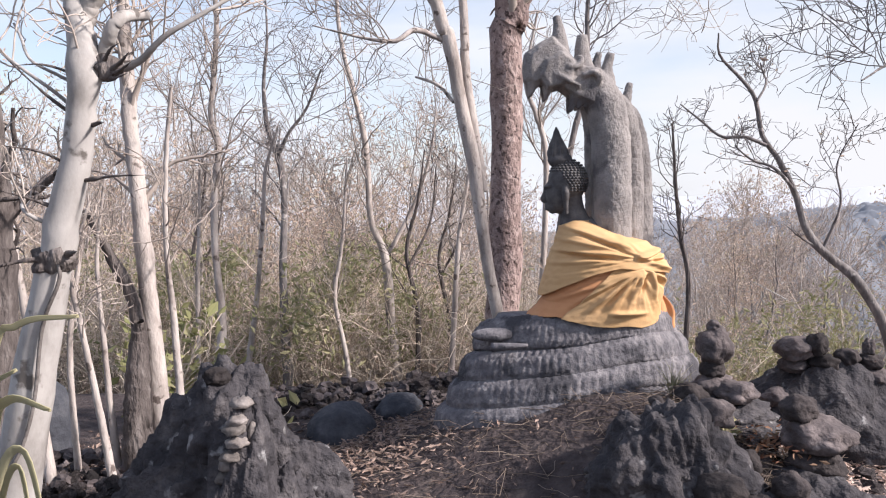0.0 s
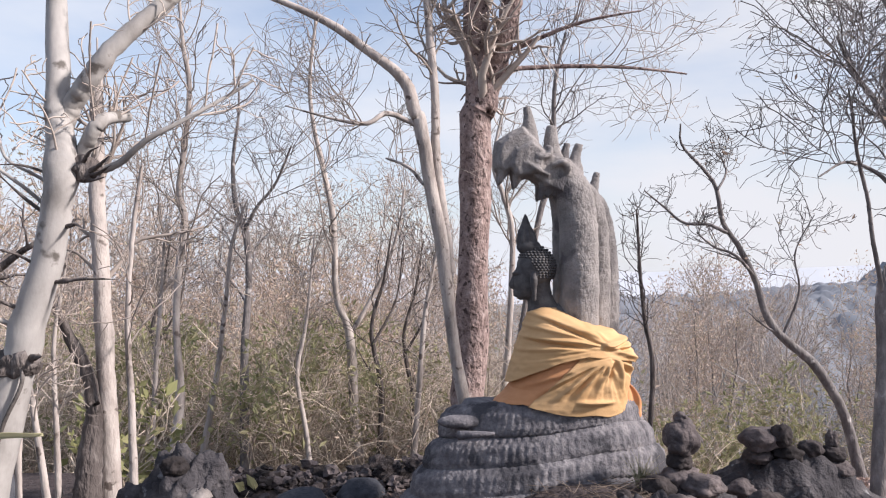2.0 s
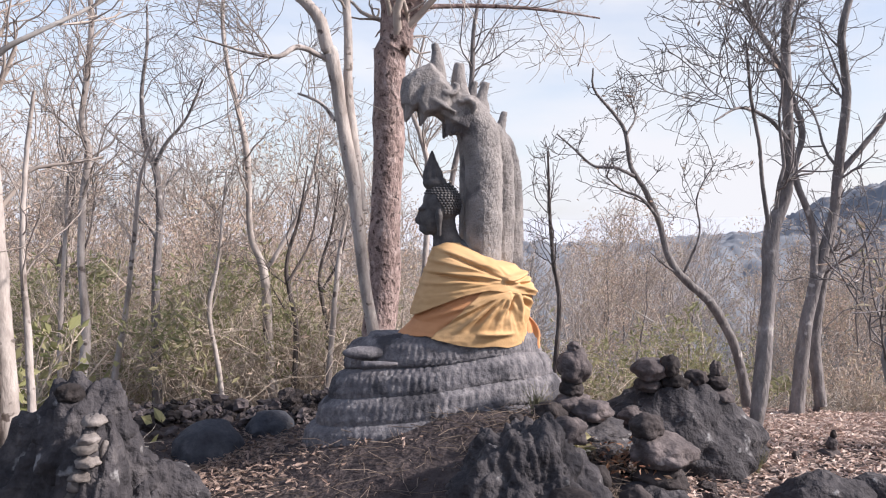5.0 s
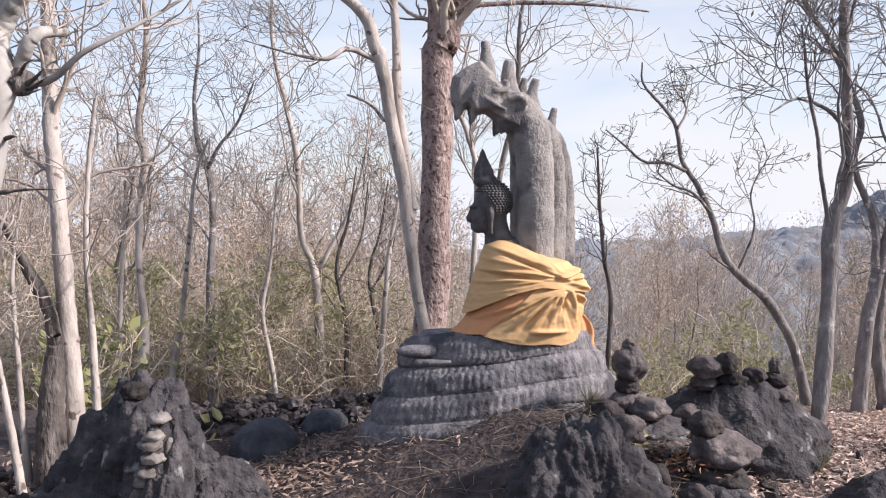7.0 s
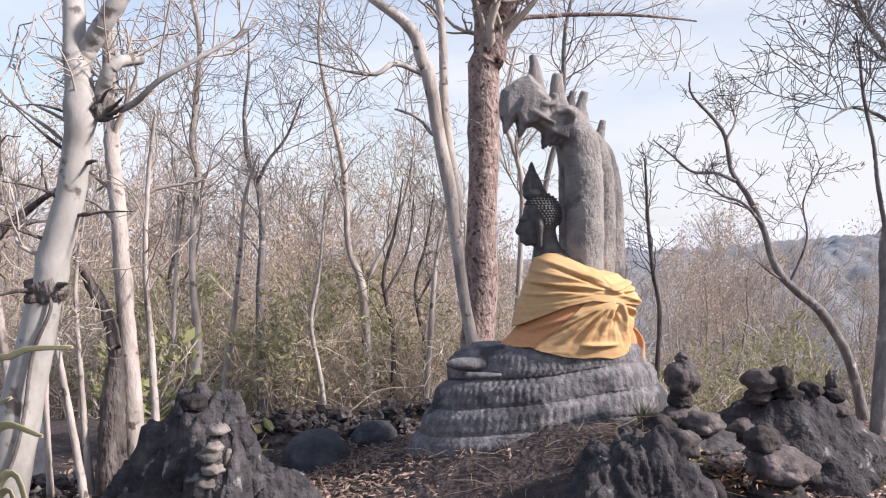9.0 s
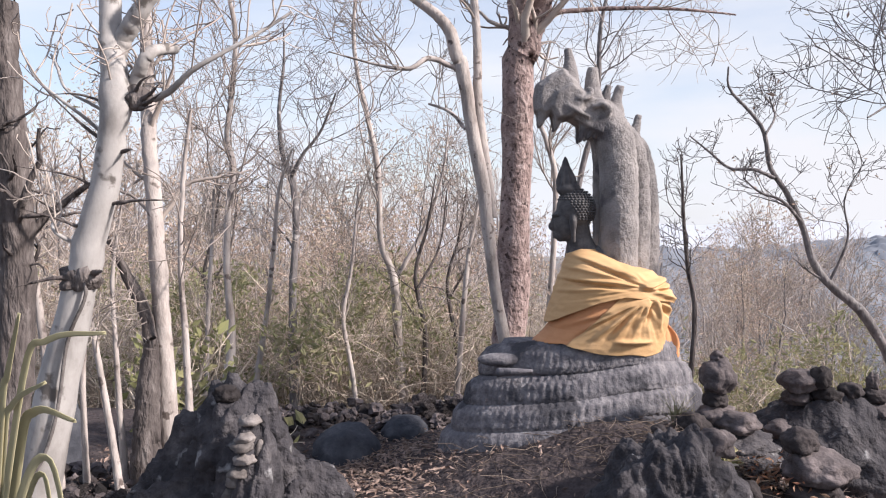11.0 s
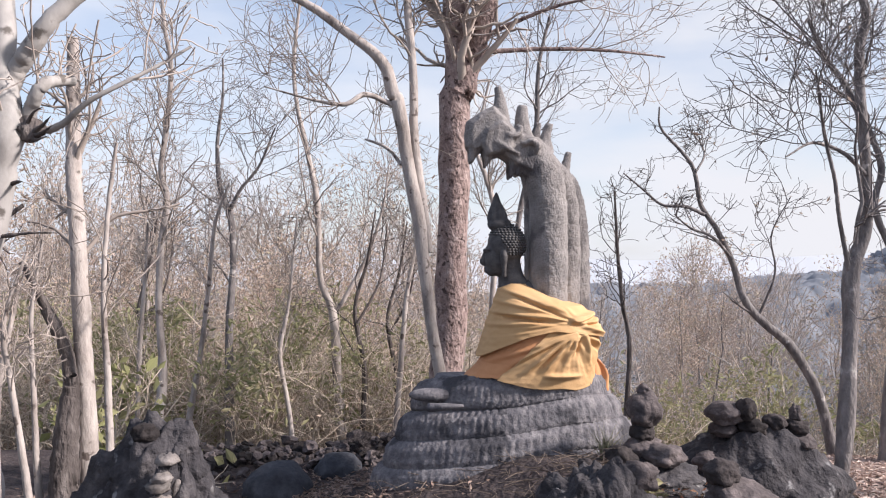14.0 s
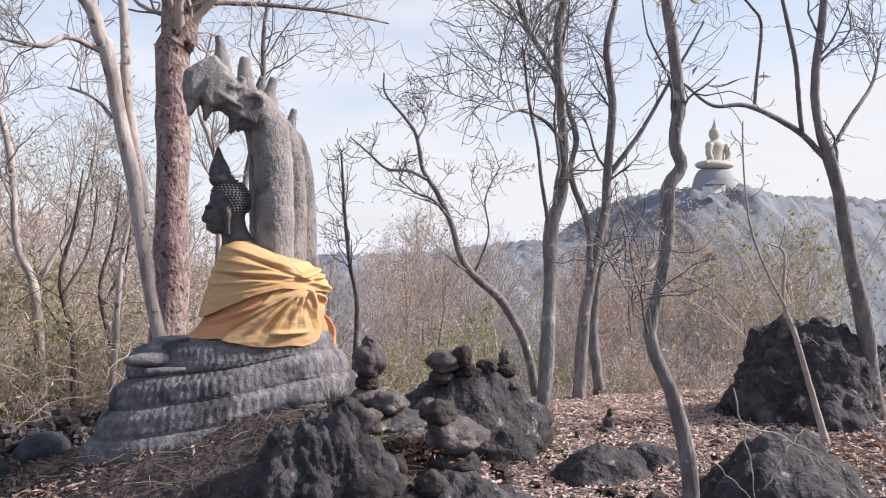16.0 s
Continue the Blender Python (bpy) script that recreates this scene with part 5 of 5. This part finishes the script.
def shrub(x, y, h, w, n, mat, label, seed, size=0.04):
    """A leafy bush: several thin stems and a loose uneven crown."""
    rng = np.random.default_rng(seed)
    z = float(land(x, y))
    e = thing("shrub", label, "shrub", x, y, z)
    m = 14
    d = unit(np.stack([0.5 * rng.standard_normal(m) * w, 0.4 * rng.standard_normal(m) * w, np.full(m, h)], 1))
    pts = [np.zeros((m, 3)) - np.array([0, 0, 0.05])]
    for _ in range(7):
        d = unit(d + 0.15 * rng.standard_normal((m, 3)))
        pts.append(pts[-1] + d * (h * rng.uniform(0.6, 1.0, m) / 6)[:, None])
    P, R = np.stack(pts, 1), 0.012 * np.ones((m, 1)) * np.linspace(1, 0.4, 8)
    b = sprout(rng, P, R, 120, 0.30 * h, 5, 0.25, 0.9, 0.25)
    v, f = joined([tubes(P, R, 5), tubes(*b, 3)])
    tagged(link("twig_frame", v, f, TWIG_TAN, e), kind="stuff")
    ends = b[0][rng.integers(0, 120, n), rng.integers(2, 5, n)]
    v, f = leaves(rng, ends + 0.07 * h * rng.standard_normal((n, 3)) * 0.5, size, wide=0.55 if mat is BRIGHT_GREEN else 0.34)
    link("foliage", v, f, mat, e, smooth=False)


shrub(-1.75, 11.1, 2.2, 1.5, 2000, GREEN, "loose olive-green shrub in the thicket", 1, 0.045)
shrub(-0.6, 11.6, 2.1, 1.3, 1700, GREEN, "loose olive-green shrub behind the saplings", 2, 0.045)
shrub(-2.35, 7.9, 1.05, 0.7, 260, BRIGHT_GREEN, "young broad-leaved shrub with yellow-green leaves", 3, 0.055)
shrub(5.6, 13.8, 2.3, 1.8, 2600, GREEN, "olive-green shrub on the slope", 4, 0.05)
for n, (x, y, h, w, count, mat) in enumerate(((-4.9, 12.6, 2.6, 1.8, 2600, GREEN), (-3.6, 13.4, 2.9, 2.0, 3200, GREEN), (-3.0, 11.3, 2.0, 1.4, 2400, GREEN), (-0.2, 13.2, 2.3, 1.6, 2200, GREEN), (-1.2, 14.6, 3.3, 2.2, 3400, GREEN), (-3.2, 15.6, 4.4, 2.6, 4200, BROWN_LEAF), (-5.0, 16.5, 4.8, 2.6, 4200, BROWN_LEAF), (-0.6, 16.2, 4.3, 2.4, 3600, BROWN_LEAF), (-6.4, 14.0, 3.4, 2.2, 3000, BROWN_LEAF), (-1.9, 17.0, 4.6, 2.4, 3600, BROWN_LEAF))):
    shrub(x, y, h, w, count, mat, "loose olive-green bush in the thicket" if mat is GREEN else "tall bush with withered reddish-brown leaves", 60 + n, 0.042)
shrub(3.55, 12.5, 1.7, 1.4, 1700, GREEN, "olive-green shrub on the slope", 5, 0.045)
shrub(7.6, 12.5, 1.6, 1.6, 900, BROWN_LEAF, "dry shrub at the clearing's edge", 6, 0.045)
shrub(1.28, 6.02, 0.14, 0.2, 90, BRIGHT_GREEN, "small yellow-green seedling among the stones", 7, 0.03)
shrub(9.4, 10.8, 3.4, 1.8, 1500, BRIGHT_GREEN, "thin tree with small yellowish leaves", 8, 0.032)


def litter():
    rng = np.random.default_rng(31)

    def bed(n, cx, cy, sx, sy, size, mat, label, flat=0.75, edge=-9.0):
        x, y = cx + sx * rng.standard_normal(n), cy + sy * rng.standard_normal(n)
        keep = (x > edge) & (y > 2.2) & (y < 12)
        x, y = x[keep], y[keep]
        n = len(x)
        v, f = leaves(rng, np.stack([x, y, land(x, y) + 0.012 + 0.02 * rng.random(n)], 1), size, flat)
        tagged(link("leaf_litter", v, f, mat, smooth=False), label, "leaf litter", kind="stuff")

    bed(26000, 4.4, 8.5, 1.6, 1.0, 0.031, LITTER, "dry tan leaf litter on the sunlit clearing", edge=2.3)
    bed(7000, 3.4, 6.2, 1.3, 0.7, 0.028, LITTER, "dry brown leaf litter between dark stones", edge=1.9)
    bed(1600, -0.72, 7.0, 0.38, 0.55, 0.024, LITTER_BROWN, "dry brown leaves below the mound")
    bed(2600, -2.2, 6.3, 0.8, 0.6, 0.028, LITTER_BROWN, "dry leaves between loose stones")
    bed(160, 0.5, 6.0, 0.8, 0.5, 0.018, LITTER_OLD, "scattered dry leaves on the mound")
    bed(260, 5.2, 6.3, 0.5, 0.4, 0.04, LITTER_RED, "reddish dry leaves")
    for n, cx, cy, sx, sy in ((330, 0.65, 5.95, 0.7, 0.55), (320, 1.35, 5.85, 0.35, 0.3), (160, 4.0, 7.5, 1.4, 1.0), (90, -0.6, 7.0, 0.5, 0.5)):
        x, y = cx + sx * rng.standard_normal(n), cy + sy * rng.standard_normal(n)
        z = land(x, y) + 0.015
        a = rng.uniform(0, 6.28, n)
        L = rng.uniform(0.05, 0.22, n)
        d = np.stack([np.cos(a), np.sin(a), 0.18 * rng.standard_normal(n)], 1) * L[:, None]
        c = np.stack([x, y, z + 0.01 * rng.random(n)], 1)
        P = np.stack([c - d, c - d * 0.3 + 0.012 * rng.standard_normal((n, 3)), c + d * 0.3 + 0.012 * rng.standard_normal((n, 3)), c + d], 1)
        v, f = tubes(P, np.full((n, 4), 0.0021), 3)
        tagged(link("straw_litter", v, f, STRAW), "pale dry twigs and straw on dark soil", "twigs", kind="stuff")
    # reddish leaves caught between the stacked stones
    n = 220
    x, y = 1.5 + 0.14 * rng.standard_normal(n), 5.95 + 0.12 * rng.standard_normal(n)
    v, f = leaves(rng, np.stack([x, y, 0.20 + 0.10 * rng.random(n)], 1), 0.022, 0.3)
    tagged(link("leaf_litter", v, f, LITTER_RED, smooth=False), "reddish dry leaves caught between stones", "leaf litter", kind="stuff")


litter()


def strap_plant():
    """A clump of long arching strap leaves beside the white tree."""
    gz = at_ground(-1.12, 3.15)
    e = thing("strap_leaf_plant", "clump of arching yellow-green strap leaves", "plant", -1.12, 3.15, gz)
    inv = Matrix.Translation((1.12, -3.15, -gz))
    blades = (((-0.96, 1.345), (-0.835, 1.365), 0.011), ((-1.0, 1.20), (-0.905, 1.19), 0.017), ((-0.945, 1.12), (-0.885, 0.93), 0.014), ((-1.04, 1.28), (-1.0, 1.40), 0.012), ((-0.985, 1.075), (-0.945, 0.95), 0.011), ((-1.12, 1.25), (-1.16, 1.36), 0.012), ((-1.03, 1.22), (-0.95, 1.27), 0.010), ((-1.16, 1.1), (-1.24, 1.0), 0.012))
    for n, (mid, tip, w) in enumerate(blades):
        dy = 0.03 * math.sin(n * 2.1)
        p = resample([(-1.13 + 0.01 * n, 3.15, gz), (-1.10 + 0.004 * n, 3.16 + dy, 0.55), ((-1.08 + mid[0]) / 2, 3.17 + dy, mid[1] - 0.1), (mid[0], 3.16 + dy, mid[1]), (tip[0], 3.13 + dy, tip[1])], 26)
        s = np.linspace(0, 1, 26)
        half = 0.62 * w * np.sin(np.pi * np.clip(0.12 + 0.86 * s, 0, 1)) ** 0.6
        side = unit(np.cross(np.gradient(p, axis=0), (0.2, 1.0, 0.3)))
        v = np.concatenate([p - side * half[:, None], p + np.array([0, 0.004, -0.003]), p + side * half[:, None]])
        f = [[c * 26 + i, c * 26 + i + 1, (c + 1) * 26 + i + 1, (c + 1) * 26 + i] for c in (0, 1) for i in range(25)]
        ob = link("leaf", v, f, BLADE)
        ob.parent, ob.matrix_parent_inverse = e, inv
        m = ob.modifiers.new("thickness", "SOLIDIFY")
        m.thickness = 0.002


strap_plant()


def grass_tuft(x, y, z, h, n, seed):
    """A tuft of dry yellow blades against the coil."""
    rng = np.random.default_rng(seed)
    e = thing("grass_tuft", "small tuft of dry yellow grass beside the coil", "grass", x, y, z)
    a, lean, L = rng.uniform(0, 6.28, n), rng.uniform(0.1, 0.7, n), h * rng.uniform(0.5, 1.1, n)
    s = np.linspace(0, 1, 6)[None]
    out = lean[:, None] * L[:, None] * s ** 1.8
    P = np.stack([0.02 * np.cos(3 * a)[:, None] + np.cos(a)[:, None] * out, 0.02 * np.sin(3 * a)[:, None] + np.sin(a)[:, None] * out, L[:, None] * s * (1 - 0.25 * s * lean[:, None])], -1)
    v, f = tubes(P, np.full((n, 6), 0.0028) * (1.1 - s), 3)
    tagged(link("blade_clump", v, f, BLADE, e), kind="stuff")


grass_tuft(1.17, 6.52, at_ground(1.17, 6.52, 0.02), 0.24, 70, 5)
grass_tuft(1.27, 6.50, at_ground(1.27, 6.50, 0.02), 0.18, 45, 6)
grass_tuft(2.95, 7.0, at_ground(2.95, 7.0, 0.02), 0.25, 60, 7)


def dry_vines():
    """Thin dry vines trailing over the low boulder."""
    for n, (y, pts) in enumerate(VINES):
        p = resample([(x, y - 0.03 * i, z) for i, (x, z) in enumerate(pts)], 24)
        p += 0.006 * np.sin(np.arange(24)[:, None] * np.array([0.9, 1.3, 1.1]) + n)
        v, f = tubes(p[None], np.linspace(0.005, 0.0025, 24)[None], 6)
        tagged(link("dry_vine", v, f, TWIG), "thin dry vine trailing over a dark boulder", "vine", "dry vines")


VINES = ((5.05, ((3.07, 0.45), (3.33, 0.37), (3.62, 0.21), (3.89, -0.05))), (4.9, ((2.9, 0.68), (2.94, 0.47), (2.97, 0.28), (2.98, 0.05))), (5.0, ((2.78, 0.34), (2.97, 0.17), (3.12, 0.03))), (4.95, ((3.43, 0.41), (3.27, 0.3), (3.11, 0.13))))
dry_vines()


# ---- the far hill with its golden statue ----
def hills():
    xs, ys = np.linspace(20, 330, 420), np.linspace(95, 200, 100)
    X, Y = np.meshgrid(xs, ys)
    top = 8.6 / (1 + np.exp(-(X - 84) / 3.2)) + 2.0 * np.exp(-((X - 104) / 9) ** 2)
    top = top + 3.0 / (1 + np.exp(-(X - 58) / 8)) - 2.5
    H = -34 + (top + 34) * np.exp(-((Y - 128) / 34) ** 4)
    H = H + np.array([[1.2 * noise.noise(Vector((a * 0.22, b * 0.22, 0))) + 1.1 * noise.noise(Vector((a * 0.7, b * 0.7, 5))) for a in xs] for b in ys])
    v = np.stack([X, Y, H], -1).reshape(-1, 3)
    n = len(xs)
    i, j = np.meshgrid(np.arange(len(ys) - 1), np.arange(n - 1), indexing="ij")
    o = (i * n + j).ravel()
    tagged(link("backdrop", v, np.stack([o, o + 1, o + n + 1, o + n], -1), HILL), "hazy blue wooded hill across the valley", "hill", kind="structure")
    # a long low ridge on the skyline, its haze given by colour
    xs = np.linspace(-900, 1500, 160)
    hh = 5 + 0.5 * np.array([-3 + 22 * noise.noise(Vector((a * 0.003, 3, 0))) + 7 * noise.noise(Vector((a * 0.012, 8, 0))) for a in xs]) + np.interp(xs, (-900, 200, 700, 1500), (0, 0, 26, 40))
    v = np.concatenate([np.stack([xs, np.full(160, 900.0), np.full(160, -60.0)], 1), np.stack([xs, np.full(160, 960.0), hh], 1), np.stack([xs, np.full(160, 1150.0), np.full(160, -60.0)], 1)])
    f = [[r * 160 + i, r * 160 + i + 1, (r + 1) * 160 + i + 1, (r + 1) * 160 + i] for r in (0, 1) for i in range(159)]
    tagged(link("backdrop", v, f, RIDGE), "haze-blue ridge on the skyline", "ridge", kind="structure")


hills()


def golden_statue():
    S = Solid()
    x, y, z = 101.5, 120.0, 10.0
    S.tube([(x, y, z - 2), (x, y, z + 1.5), (x, y, z + 3.2), (x, y, z + 4.0)], [4.6, 4.2, 3.6, 3.0], 24, 10, flat=0.8, mat=1)
    S.ball((x, y, z + 4.9), (3.9, 3.0, 1.0))
    S.tube([(x + 0.2, y, z + 4.8), (x + 0.2, y, z + 7), (x + 0.1, y, z + 8.8), (x, y, z + 9.7)], [2.0, 1.7, 2.0, 0.8], 20, 14, flat=0.7)
    S.ball((x - 0.1, y, z + 10.7), (1.05, 1.0, 1.3))
    S.tube([(x - 0.1, y, z + 11.6), (x - 0.1, y, z + 12.4), (x - 0.1, y, z + 13.6)], [0.6, 0.35, 0.03], 12, 8)
    S.tube([(x - 1.6, y - 0.6, z + 8.8), (x - 2.2, y - 1, z + 7), (x - 2.0, y - 1.4, z + 5.6), (x - 3.6, y - 1.6, z + 5.0)], [0.7, 0.6, 0.5, 0.4], 12, 14)
    S.tube([(x + 1.8, y - 0.6, z + 8.8), (x + 2.3, y - 1, z + 7), (x + 1.6, y - 1.5, z + 5.6), (x + 0.2, y - 1.8, z + 5.3)], [0.7, 0.6, 0.5, 0.4], 12, 14)
    figure = link("golden_statue", S.v, S.f, [GOLD, HAZY_STONE])
    figure.data.polygons.foreach_set("material_index", S.m)
    tagged(figure, "large golden seated statue on the far hilltop, paled for haze", "statue")
    hut = thing("pavilion", "small white pavilion on the far hilltop", "building", 95.0, 120, 10.2)
    for i, (dx, w, h) in enumerate(((0, 2.4, 1.6), (-1.7, 0.8, 1.3))):
        bm = bmesh.new()
        bmesh.ops.create_cube(bm, size=1)
        bmesh.ops.scale(bm, vec=(w, 2, h), verts=bm.verts)
        bmesh.ops.translate(bm, vec=(dx, -8, -1.2 + h / 2), verts=bm.verts)
        bmesh.ops.bevel(bm, geom=bm.edges[:], offset=0.05, affect="EDGES")
        part("wall", bm, WHITEWASH, hut, smooth=False)
    bm = bmesh.new()
    bmesh.ops.create_cone(bm, cap_ends=True, segments=4, radius1=2.4, radius2=0.3, depth=0.9)
    bmesh.ops.translate(bm, vec=(-0.3, -8, 0.85), verts=bm.verts)
    part("roof", bm, HILL, hut, smooth=False)


golden_statue()
